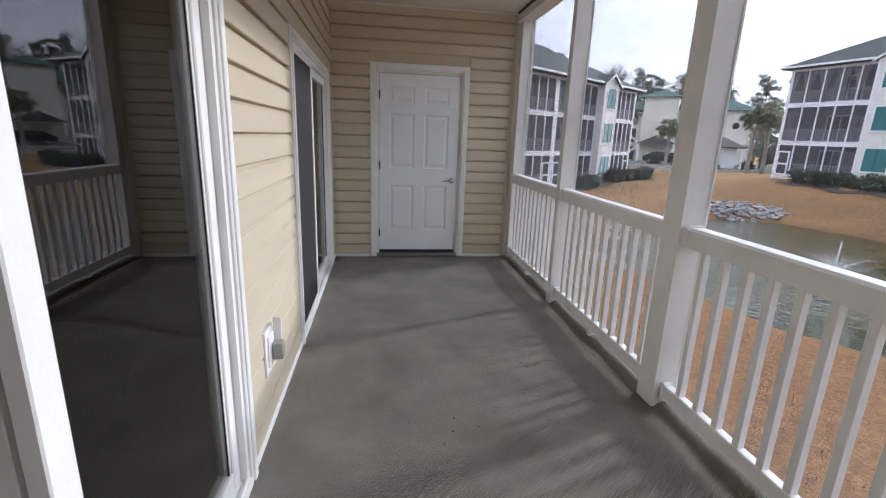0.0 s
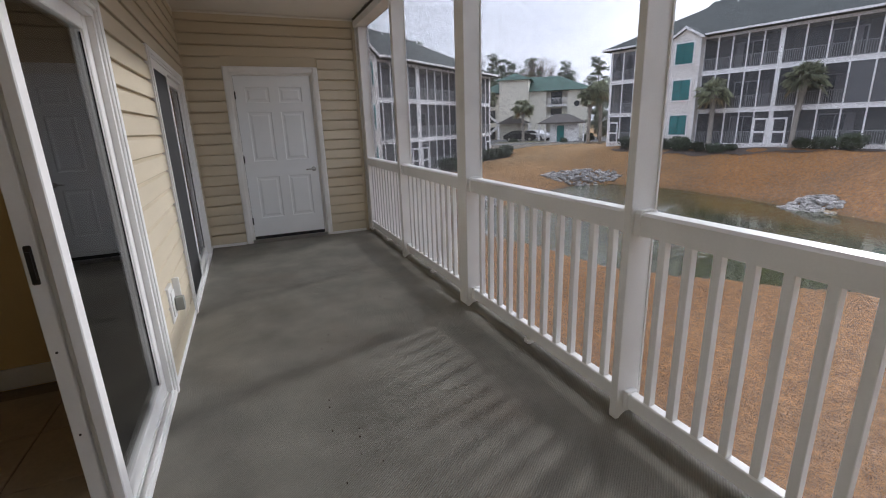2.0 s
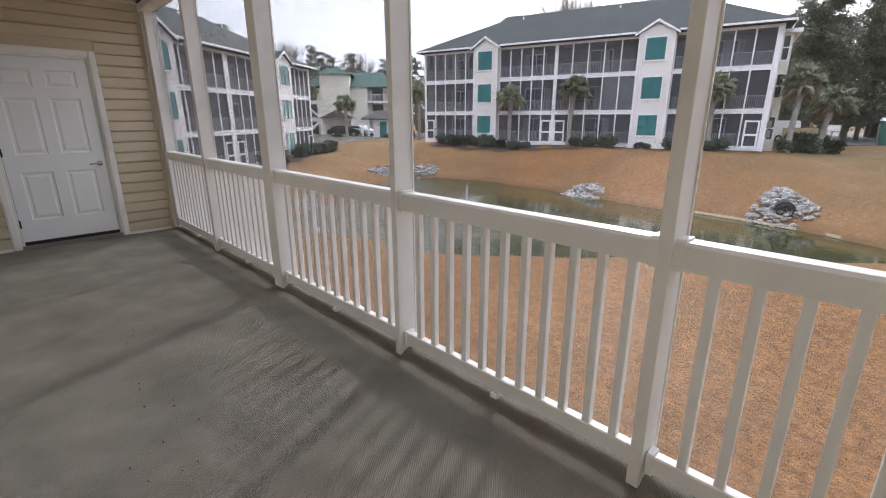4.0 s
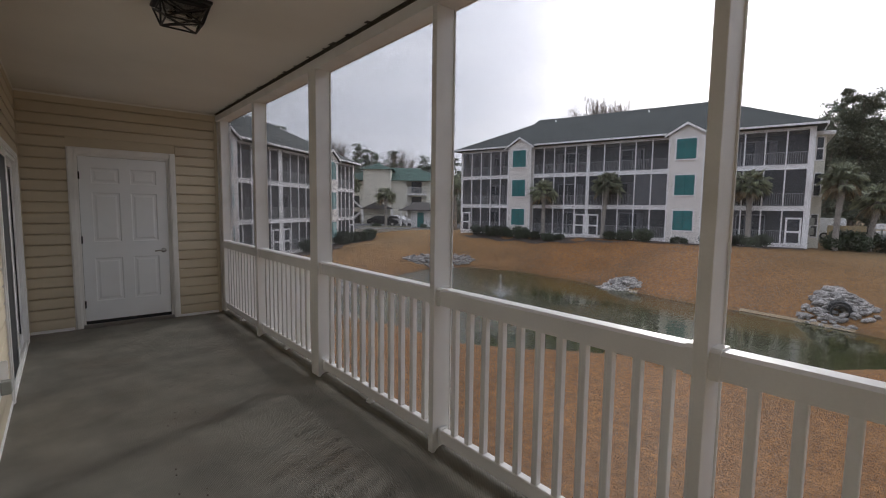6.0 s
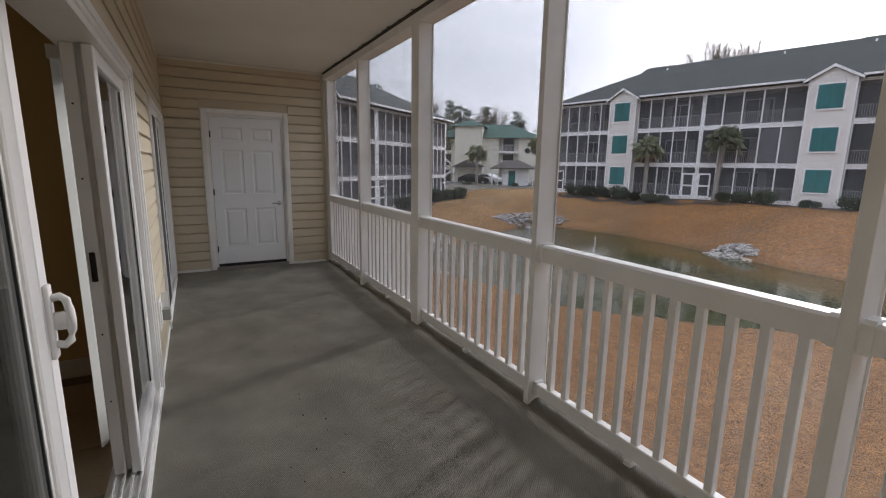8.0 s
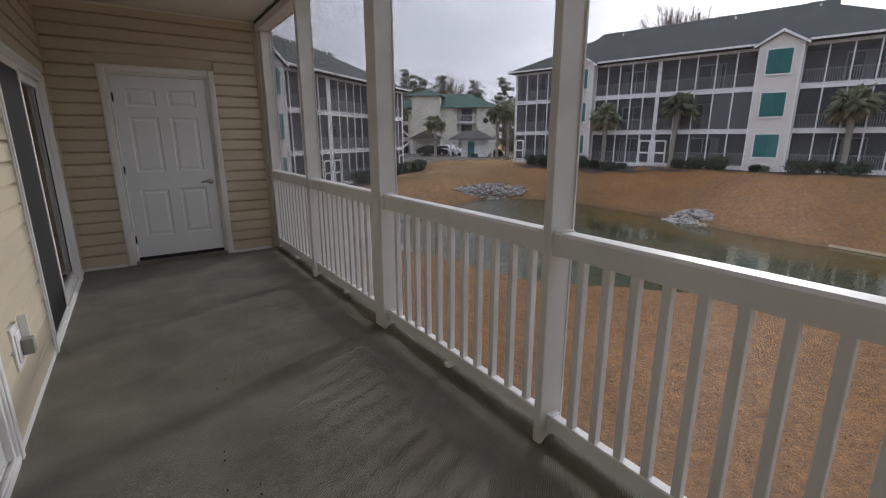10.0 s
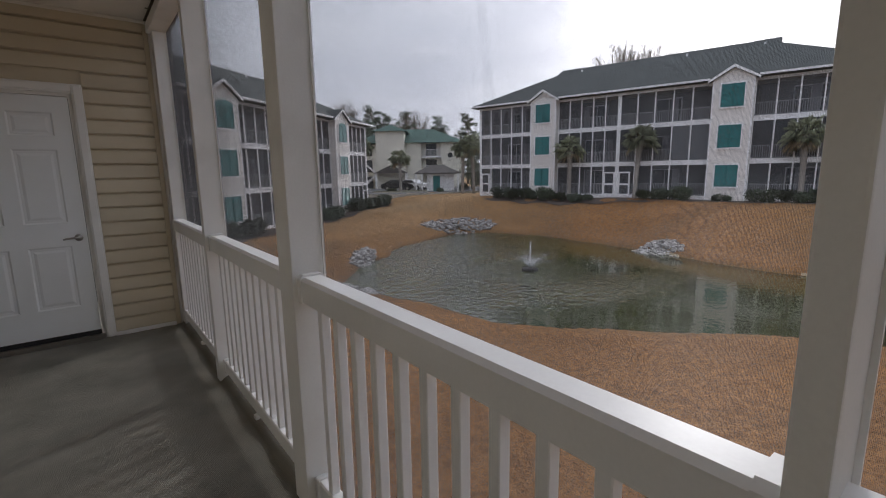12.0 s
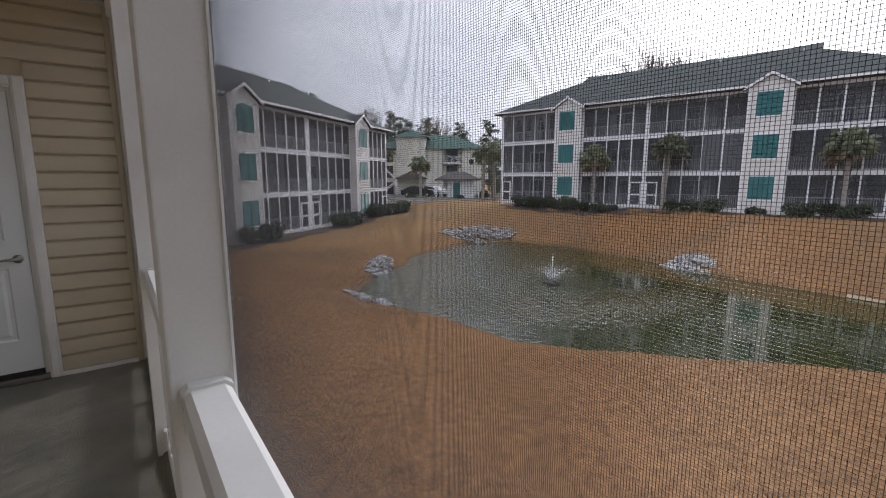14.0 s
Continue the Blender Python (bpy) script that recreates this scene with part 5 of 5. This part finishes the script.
# kerbed planting island in the car park
kb = thing("kerb_island", pose(33.1, 49.4, kz, 0, 0, -32), "low grass island with a pale concrete kerb", "kerb")
ring_o = [(3.6 * math.cos(a), 1.2 * math.sin(a)) for a in np.linspace(0, 2 * math.pi, 28, False)]
part("kerb", prism(B(), ring_o, 0.0, 0.15, "z"), CONCRETE, kb, "pale concrete kerb")
part("turf", prism(B(), [(p[0] * 0.94, p[1] * 0.86) for p in ring_o], 0.15, 0.19, "z"), mat("island_turf", (0.13, 0.125, 0.06), 0.95, var=0.25, scale=1.5, fine=20, bump=0.6, dist=0.03), kb, "dull green turf")

# ---- vehicles and lot clutter ----
def car(m, label, paint, van=False):
    c = thing("car", m, label, "car", "parked cars")
    prof = [(-2.2, 0.35), (2.2, 0.35), (2.25, 0.75), (1.9, 0.92), (1.1, 1.0), (0.5, 1.45), (-1.0, 1.48), (-1.7, 1.02), (-2.2, 0.95)]
    if van:
        prof = [(-2.4, 0.35), (2.4, 0.35), (2.5, 0.9), (2.2, 1.15), (1.6, 1.9), (1.2, 2.0), (-2.3, 2.0), (-2.4, 1.8)]
    bm = prism(B(), prof, -0.85, 0.85, "y")
    bmesh.ops.bevel(bm, geom=list(bm.edges), offset=0.08, segments=2, affect="EDGES")
    part("body", bm, paint, c)
    for s in (-1, 1):
        bm = B()
        if van:
            prism(bm, [(0.5, 1.25), (1.9, 1.25), (1.5, 1.8), (0.5, 1.85)], s * 0.855, s * 0.865, "y")
        else:
            prism(bm, [(-1.4, 1.03), (0.9, 1.03), (0.45, 1.38), (-0.95, 1.4)], s * 0.855, s * 0.865, "y")
        part("side_window", bm, FARGLASS, c)
        for x in (-1.35, 1.4):
            bm = B()
            tube(bm, [(x, s * 0.72, 0.33), (x, s * 0.9, 0.33)], [0.33, 0.33], 18)
            wh = part("wheel", bm, TYRE, c)
            bm = B()
            tube(bm, [(x, s * 0.885, 0.33), (x, s * 0.91, 0.33)], [0.2, 0.18], 14)
            part("rim", bm, METAL, wh)
        bm = B()
        box(bm, 2.2, 2.27, s * 0.62 - 0.14, s * 0.62 + 0.14, 0.62, 0.76, 0.02)
        part("headlight", bm, FARWHITE, c)
    return c
lot1, lot2 = kz, max(zat(*p) for p in [(53, 3), (60, -9), (90, -12), (95, 16), (55, 14), (70.6, 2.4)]) + 0.05
car(pose(35.6, 53.8, lot1, 0, 0, -40), "dark parked car in front of the far house", CARPAINT)
car(pose(39.2, 55.2, lot1, 0, 0, -75), "white parked car beside the kiosk", CARWHITE)
car(pose(56.0, 9.0, lot2, 0, 0, 80), "white parked van beyond the apartment house", CARWHITE, True)

tp = thing("portable_toilet", pose(55.3, 0.3, lot2, 0, 0, 10), "green portable toilet with a white domed roof", "toilet")
bm = B()
box(bm, -0.55, 0.55, -0.55, 0.55, 0, 2.0, 0.03)
for k in range(5):
    box(bm, -0.575, -0.54, -0.45 + k * 0.2, -0.38 + k * 0.2, 0.15, 1.9)
part("body", bm, GREENPLASTIC, tp)
bm = B()
prism(bm, [(-0.6, 2.0), (0.6, 2.0), (0.5, 2.16), (0.2, 2.26), (-0.2, 2.26), (-0.5, 2.16)], -0.6, 0.6, "y")
part("roof", bm, FARWHITE, tp, "white domed roof")

sg = thing("mailbox_sign", pose(54.6, 3.9, lot2, 0, 0, 5), "small white sign box on a dark post", "sign")
bm = B()
box(bm, -0.07, 0.07, -0.07, 0.07, 0, 1.1)
part("post", bm, UTILITY, sg)
bm = B()
box(bm, -0.2, 0.2, -0.5, 0.5, 1.1, 1.6, 0.04)
part("box", bm, FARWHITE, sg)
ub = thing("utility_box", pose(54.8, 6.2, lot2, 0, 0, 5), "tan wooden enclosure beside the lot", "enclosure")
bm = B()
for k in range(14):
    box(bm, -0.6, -0.55, -1.3 + k * 0.19, -1.13 + k * 0.19, 0, 1.35)
part("board_front", bm, mat("tan_boards", (0.34, 0.27, 0.16), 0.8, var=0.15, scale=3, bump=0.3), ub)
bm = B()
box(bm, -0.54, 0.6, -1.28, 1.33, 0, 1.3)
part("body", bm, UTILITY, ub)
sp = thing("pipe_stake", pose(31.0, -1.2, zat(31.0, -1.2) - 0.05, 4, 6, 0), "leaning white plastic pipe stake in the lawn", "stake")
bm = B()
tube(bm, [(0, 0, 0), (0, 0, 0.85)], [0.06, 0.06], 12)
tube(bm, [(0, 0, 0.83), (0, 0, 0.93)], [0.075, 0.07], 12)
part("pipe", bm, FARWHITE, sp)
sf = thing("silt_fence", pose(0, 0, 0), "sagging black silt fence on wooden stakes", "fence")
pts = [(51.0, -0.2), (47.0, -1.4), (43.0, -2.6), (39.0, -3.8), (36.0, -4.6)]
for (ax, ay), (bx, by) in zip(pts, pts[1:]):
    bm = B()
    n = 8
    for k in range(n):
        p = [(ax + (bx - ax) * t, ay + (by - ay) * t) for t in (k / n, (k + 1) / n)]
        h = [0.55 - 0.22 * math.sin(math.pi * t) for t in (k / n, (k + 1) / n)]
        v = [bm.verts.new((p[0][0], p[0][1], zat(*p[0]) - 0.05)), bm.verts.new((p[1][0], p[1][1], zat(*p[1]) - 0.05)), bm.verts.new((p[1][0], p[1][1] + 0.03, zat(*p[1]) + h[1])), bm.verts.new((p[0][0], p[0][1] + 0.03, zat(*p[0]) + h[0]))]
        bm.faces.new(v)
    bmesh.ops.solidify(bm, geom=bm.faces[:], thickness=0.01)
    part("fabric", bm, SILT, sf)
    bm = B()
    tube(bm, [(ax, ay, zat(ax, ay) - 0.1), (ax, ay, zat(ax, ay) + 0.95)], [0.03, 0.03], 6)
    part("stake", bm, BARK, sf)
# brick-red construction dirt beyond the fence
bm = B()
cx_, cy_ = 47, -6
for (a0, a1) in [(k * 0.5236, (k + 1) * 0.5236) for k in range(12)]:
    q = [(cx_, cy_), (cx_ + 5 * math.cos(a0), cy_ + 3.4 * math.sin(a0)), (cx_ + 5 * math.cos(a1), cy_ + 3.4 * math.sin(a1))]
    bm.faces.new([bm.verts.new((*p, zat(*p) + (0.16 if k == 0 else 0.02))) for k, p in enumerate(q)])
tagged(part("dirt_mound", bm, mat("red_clay", (0.27, 0.165, 0.1), 0.95, var=0.2, scale=1, fine=10, bump=0.6, dist=0.05)), "bare reddish clay of a building site", "soil", kind="structure")

# ---- planting ----
def leaf_cloud(bm, rs, centre, radius, n, size, squash=0.8, shell=0.55):
    for _ in range(n):
        d = Vector((rs.gauss(0, 1), rs.gauss(0, 1), rs.gauss(0, 1))).normalized()
        r = shell + (1 - shell) * rs.random()
        p = Vector(centre) + Vector((d.x * radius, d.y * radius, d.z * radius * squash)) * r
        a, b = Vector((rs.gauss(0, 1), rs.gauss(0, 1), rs.gauss(0, 1))).normalized(), None
        b = a.orthogonal().normalized()
        s = size * rs.uniform(0.6, 1.3)
        bm.faces.new([bm.verts.new(p + a * s), bm.verts.new(p + b * s * 0.5), bm.verts.new(p - a * s), bm.verts.new(p - b * s * 0.5)])

SHRUBS = []
for k in range(4):
    rs = random.Random(40 + k)
    bm = B()
    for j in range(5):
        leaf_cloud(bm, rs, (rs.uniform(-0.3, 0.3), rs.uniform(-0.3, 0.3), 0.4 + rs.uniform(-0.08, 0.15)), 0.42, 220, 0.075, 0.85, 0.4)
    SHRUBS.append(mesh_of("foliage", bm, SHRUB))
STEM = B()
for a in (0, 2.1, 4.2):
    tube(STEM, [(0, 0, -0.15), (0.15 * math.cos(a), 0.15 * math.sin(a), 0.35)], [0.025, 0.012], 5)
STEM = mesh_of("stem", STEM, BARK)

def shrub(x, y, z, s, k):
    p = thing("shrub", pose(x, y, z, 0, 0, k * 77), "clipped dark green shrub beside a house wall", "shrub", "foundation shrubs")
    p.scale = (s, s, s)
    piece("foliage", SHRUBS[k % 4], p)
    piece("stem", STEM, p)

def front(m, s, off):
    return m @ Vector((s, -off, 0))
k = 0
rs = random.Random(12)
for s0, s1, n, sz in ((2.6, 9.6, 8, 1.35), (10.2, 12.2, 3, 0.9), (15.8, 19.6, 5, 1.2), (20.9, 22.4, 3, 0.7), (23.4, 27.8, 5, 1.2)):
    for j in range(n):
        q = front(BB, s0 + (s1 - s0) * (j + 0.5) / n + rs.uniform(-0.2, 0.2), 1.1 + rs.uniform(-0.25, 0.35))
        shrub(q.x, q.y, zat(q.x, q.y), sz * rs.uniform(0.8, 1.15), k)
        k += 1
for s0, s1, n, sz in ((6.2, 9.4, 3, 1.5), (15.6, 19.8, 4, 1.3), (21.2, 29.2, 9, 1.4)):
    for j in range(n):
        q = front(AA, s0 + (s1 - s0) * (j + 0.5) / n + rs.uniform(-0.15, 0.15), 1.2 + rs.uniform(-0.2, 0.3))
        shrub(q.x, q.y, zat(q.x, q.y), sz * rs.uniform(0.85, 1.1), k)
        k += 1
for x, y, sz in ((42.2, 4.6, 1.7), (42.8, 3.6, 1.5), (43.6, 4.8, 1.9), (41.6, 5.2, 1.2), (43.0, 2.6, 1.2), (44.6, 3.4, 1.7), (37.4, 46.6, 0.8), (41.3, 46.6, 0.9), (44.5, 50.2, 1.4), (43.2, 48.6, 1.1), (32.0, 49.6, 1.0)):
    shrub(x, y, zat(x, y), sz, k)
    k += 1
# mulch beds along the two houses
for M_, a, b_ in ((BB, 1.8, 29.6), (AA, 1.0, 30.0)):
    bm = B()
    n = 50
    for j in range(n):
        q = [front(M_, a + (b_ - a) * (j + d) / n, o_) for d, o_ in ((0, 0.3), (1, 0.3), (1, 2.1 + 0.25 * math.sin(j + 1)), (0, 2.1 + 0.25 * math.sin(j)))]
        bm.faces.new([bm.verts.new((p.x, p.y, zat(p.x, p.y) + 0.045)) for p in q])
    tagged(part("mulch_bed", bm, MULCH), "dark mulch bed along the foot of the house", "planting bed", kind="structure")

def palm_frond(bm, rs, az, el, ln, droop):
    """A fan leaf: a stalk with narrow blades spread from its end."""
    d = Vector((math.cos(az) * math.cos(el), math.sin(az) * math.cos(el), math.sin(el)))
    tip = d * ln * 0.55
    tube(bm, [(0, 0, 0), tip * 0.5 + Vector((0, 0, 0.03)), tip], [0.025, 0.018, 0.012], 4, False)
    side = d.cross(Vector((0, 0, 1))).normalized()
    upv = side.cross(d)
    for j in range(19):
        t = -1.4 + 2.8 * j / 18
        bd = (d * math.cos(t) + side * math.sin(t)).normalized()
        L_ = ln * 0.55 * (1 - 0.18 * abs(t)) * rs.uniform(0.85, 1.1)
        mid = tip + bd * L_ * 0.55 + upv * 0.04
        end = tip + bd * L_ + Vector((0, 0, -droop * L_ * rs.uniform(0.5, 1.1)))
        w = bd.cross(upv).normalized() * 0.024
        bm.faces.new([bm.verts.new(tip - w * 0.4), bm.verts.new(mid - w), bm.verts.new(end), bm.verts.new(mid + w), bm.verts.new(tip + w * 0.4)])

def palm(x, y, z, h, lean, seed, s=1.0):
    rs = random.Random(seed)
    p = thing("palm_tree", pose(x, y, z), "cabbage palm with a fan-leaf crown and rough trunk", "palm tree", "palms")
    lx, ly = lean
    bm = B()
    path = [(lx * t * t, ly * t * t, -0.2 + (h + 0.2) * t) for t in np.linspace(0, 1, 9)]
    tube(bm, path, [0.2 * s, 0.17 * s, 0.155 * s, 0.15 * s, 0.15 * s, 0.15 * s, 0.16 * s, 0.2 * s, 0.22 * s], 12)
    for j in range(40):
        t = 0.35 + 0.62 * rs.random()
        a = rs.random() * 6.28
        c = Vector((lx * t * t, ly * t * t, -0.2 + (h + 0.2) * t)) + Vector((math.cos(a), math.sin(a), 0)) * 0.15 * s
        tube(bm, [c, c + Vector((math.cos(a) * 0.11, math.sin(a) * 0.11, 0.16))], [0.03, 0.012], 4)
    part("trunk", bm, PALMBARK, p, "", True)
    bm, dead = B(), B()
    for j in range(70):
        el = rs.uniform(-0.85, 1.4)
        palm_frond(bm if el > -0.6 else dead, rs, j * 2.39996 + rs.uniform(-0.2, 0.2), el, rs.uniform(0.95, 1.35) * s, 0.5)
    for b_ in (bm, dead):
        bmesh.ops.translate(b_, verts=b_.verts[:], vec=(lx, ly, h + 0.1))
    part("crown", bm, PALMLEAF, p, "fan-shaped green leaves")
    part("dead_leaves", dead, PALMDEAD, p, "dry hanging leaves")

for (x, y, h, lean, seed) in ((35.6, 25.5, 3.6, (0.1, 0.1), 1), (36.9, 20.0, 3.9, (0.1, -0.2), 2), (39.4, 9.6, 3.7, (0, 0.1), 3), (41.3, 4.9, 4.0, (0.1, -0.15), 4), (43.4, 3.4, 2.9, (0.2, -0.3), 5), (36.4, 41.0, 4.2, (0.2, 0.1), 6), (37.6, 40.4, 4.6, (-0.2, 0.2), 7), (33.1, 49.2, 3.5, (0, 0.1), 8), (31.2, 55.0, 5.0, (0, 0), 9)):
    palm(x, y, zat(x, y), h * 1.2, lean, seed, 1.15)

def tree_meshes(seed, h, leaf, kind):
    rs = random.Random(seed)
    tb, cb = B(), B()
    path = [Vector((0.25 * noise.noise((seed, t * 2, 0)) * h * 0.12, 0.25 * noise.noise((seed, t * 2, 5)) * h * 0.12, -0.4 + (h + 0.4) * t)) for t in np.linspace(0, 1, 8)]
    tube(tb, path, [0.03 * h * (1 - 0.85 * t) / 1.6 + 0.02 for t in np.linspace(0, 1, 8)], 8)
    n = {"pine": 22, "bare": 52, "wood": 26}[kind]
    lo = {"pine": 0.5, "bare": 0.35, "wood": 0.12}[kind]
    for k in range(n):
        t = lo + (1 - lo) * (k + rs.random()) / n
        i = min(int(t * 7), 6)
        o = path[i].lerp(path[i + 1], t * 7 - i)
        a = rs.random() * 6.28
        reach = h * {"pine": 0.24, "bare": 0.3, "wood": 0.27}[kind] * (1.05 - 0.7 * (t - lo) / (1 - lo)) * rs.uniform(0.5, 1.1)
        rise = reach * {"pine": 0.25, "bare": 0.9, "wood": 0.35}[kind]
        e = o + Vector((math.cos(a) * reach, math.sin(a) * reach, rise))
        m_ = o.lerp(e, 0.5) + Vector((0, 0, reach * 0.06))
        if kind == "bare":   # branches fan out to a round crown
            el, R_ = rs.uniform(0.3, 1.55), h * 0.3
            o = path[2].lerp(path[4], rs.random())
            e = Vector((0, 0, h * 0.66)) + Vector((math.cos(el) * math.cos(a), math.cos(el) * math.sin(a), math.sin(el))) * R_ * rs.uniform(0.85, 1.05)
            m_, reach = o.lerp(e, 0.45) + Vector((0, 0, -0.3)), R_
        tube(tb, [o, m_, e], [0.006 * h * (1.2 - t) + 0.02, 0.004 * h * (1.2 - t) + 0.015, 0.012], 5, False)
        if kind == "bare":
            for q in range(16):
                s_ = o.lerp(e, rs.uniform(0.35, 1))
                f = s_ + (Vector((rs.gauss(0, 0.5), rs.gauss(0, 0.5), rs.gauss(0.3, 0.4))) + (e - o).normalized() * 1.3).normalized() * reach * rs.uniform(0.2, 0.42)
                tube(tb, [s_, f], [0.016, 0.008], 3, False)
                for _ in range(2):
                    g_ = s_.lerp(f, rs.uniform(0.4, 0.9))
                    tube(tb, [g_, g_ + (Vector((rs.gauss(0, 0.6), rs.gauss(0, 0.6), rs.gauss(0.3, 0.4))) + (e - o).normalized() * 1.2).normalized() * reach * rs.uniform(0.1, 0.24)], [0.011, 0.006], 3, False)
        else:
            for q in range(6 if kind == "pine" else 5):
                c = o.lerp(e, rs.uniform(0.4, 1.1)) + Vector((rs.gauss(0, 0.4), rs.gauss(0, 0.4), rs.gauss(0.1, 0.25)))
                leaf_cloud(cb, rs, c, h * {"pine": 0.042, "wood": 0.08}[kind] * rs.uniform(0.5, 1.4), 55 if kind == "pine" else 150, 0.12 if kind == "pine" else 0.105, 0.6, 0.0)
    return mesh_of("trunk", tb, BARK, True), (mesh_of("crown", cb, leaf) if kind != "bare" else None)

KINDS = {"pine": [tree_meshes(s, 15, PINELEAF, "pine") for s in (1, 2, 3)], "bare": [tree_meshes(s, 14, None, "bare") for s in (4, 5)], "wood": [tree_meshes(s, 11, WOODLEAF, "wood") for s in (6, 7, 8)]}
LABELS = {"pine": "tall loblolly pine with a ragged open crown", "bare": "leafless winter tree with fine grey branches", "wood": "dense dark evergreen tree at the edge of the woods"}
def tree(kind, x, y, s, seed):
    t, c = KINDS[kind][seed % len(KINDS[kind])]
    p = thing("tree", pose(x, y, zat(x, y), 0, 0, seed * 53), LABELS[kind], "tree", kind + " trees")
    p.scale = (s, s, s)
    piece("trunk", t, p)
    if c:
        piece("crown", c, p)

rs = random.Random(77)
k = 0
for i in range(22):   # pines behind the far house
    a = i / 21
    tree("pine", 32 + 52 * a + rs.uniform(-4, 4), 104 - 34 * a + rs.uniform(-5, 5), rs.uniform(0.82, 1.12), i)
for x, y, s in ((47, 92, 1.25), (60, 84, 1.1), (58.5, 34.2, 1.29), (60.3, 31.8, 1.25)):
    tree("bare", x, y, s, k)
    k += 1
for x, y, s in ((17, 62, 1.0), (8, 58, 1.05), (26, 70, 1.0), (0, 60, 1.1), (22, 66, 0.9)):
    tree("pine", x, y, s, k)
    k += 1
for i in range(36):   # woods beyond the right-hand lot
    a = i / 35
    x, y = 58 + 26 * rs.random() + 8 * a, 13 - 48 * a + rs.uniform(-3, 3)
    if 53 < x < 95 and -12 < y < 9 and x < 68:
        x += 14
    tree("wood" if i % 5 else "pine", x, y, rs.uniform(0.9, 1.35), i)
for x, y, s in ((60, 6.6, 1.25), (61, 3.6, 1.2), (58.5, 8.4, 1.02), (64, 7.5, 1.2), (63, 0.5, 1.15), (66, 3, 1.1), (66, -3, 1.1), (64, -9, 1.1), (62, -14, 1.2), (58, -18, 1.2)):
    tree("wood", x, y, s, k)
    k += 1
tree("pine", 61, 8.2, 0.88, 1)
for x, y, s in ((43.5, 47.0, 0.66), (46.5, 45.5, 0.6), (45.5, 49.5, 0.7)):   # evergreens between the houses
    tree("wood", x, y, s, k)
    k += 1
for i in range(14):   # woods closing the view elsewhere
    a = radians(-95 + 40 * rs.random())
    tree("wood", 20 + 75 * math.cos(a), 10 + 75 * math.sin(a), rs.uniform(1.0, 1.4), i)

# ---- siding boards, one by one ----
PITCH = 0.127
def board(y0, y1, z):
    """A lap board whose butt stands proud at its lower edge; the run is along y, the face towards +x."""
    bm = B()
    prism(bm, [(-0.014, z + 0.004), (-0.006, z + 0.008), (0.010, z), (0.0145, z + 0.004), (0.0145, z + 0.012), (0.011, z + PITCH - 0.022), (-0.010, z + PITCH - 0.006), (-0.010, z + PITCH + 0.002), (-0.014, z + PITCH + 0.002)], y0, y1, "y")
    return mesh_of("siding_board", bm, SIDING)

def clear(runs, lo, hi):
    out = []
    for a, b in runs:
        if hi <= a or lo >= b:
            out.append((a, b))
        else:
            if lo > a:
                out.append((a, lo))
            if hi < b:
                out.append((hi, b))
    return out

turn_n = pose(0, Y1, 0, 0, 0, -90)
turn_s = pose(0, Y0, 0, 0, 0, 90)
for k in range(22):
    z = 0.033 + k * PITCH
    if z + PITCH > ZC + 0.1:
        break
    runs = [(Y0, Y1 - 0.024)]
    for s in (S1, S2):
        if z < s[2] + 0.07:
            runs = clear(runs, s[0] - 0.074, s[1] + 0.074)
    for a, b in runs:
        piece("siding_board", board(a, b, z), wall_west, pose(XW, 0, 0))
    runs = [(XW + 0.024, 2.012)]
    if z < 2.204:
        runs = clear(runs, 0.402, 1.53)
    for a, b in runs:
        piece("siding_board", board(a, b, z), wall_north, turn_n)
    piece("siding_board", board(-2.16, 0.0, z), wall_south, turn_s)

# ---- floor tiles of the room ----
tm = B()
box(tm, 0.003, 0.447, 0.003, 0.447, -0.008, 0.0, 0.002)
tm = mesh_of("tile", tm, TILE)
for i in range(5):
    for j in range(8):
        piece("tile", tm, tile_floor, pose(-0.152 - 0.45 * (i + 1), -1.3 + 0.45 * j, 0))
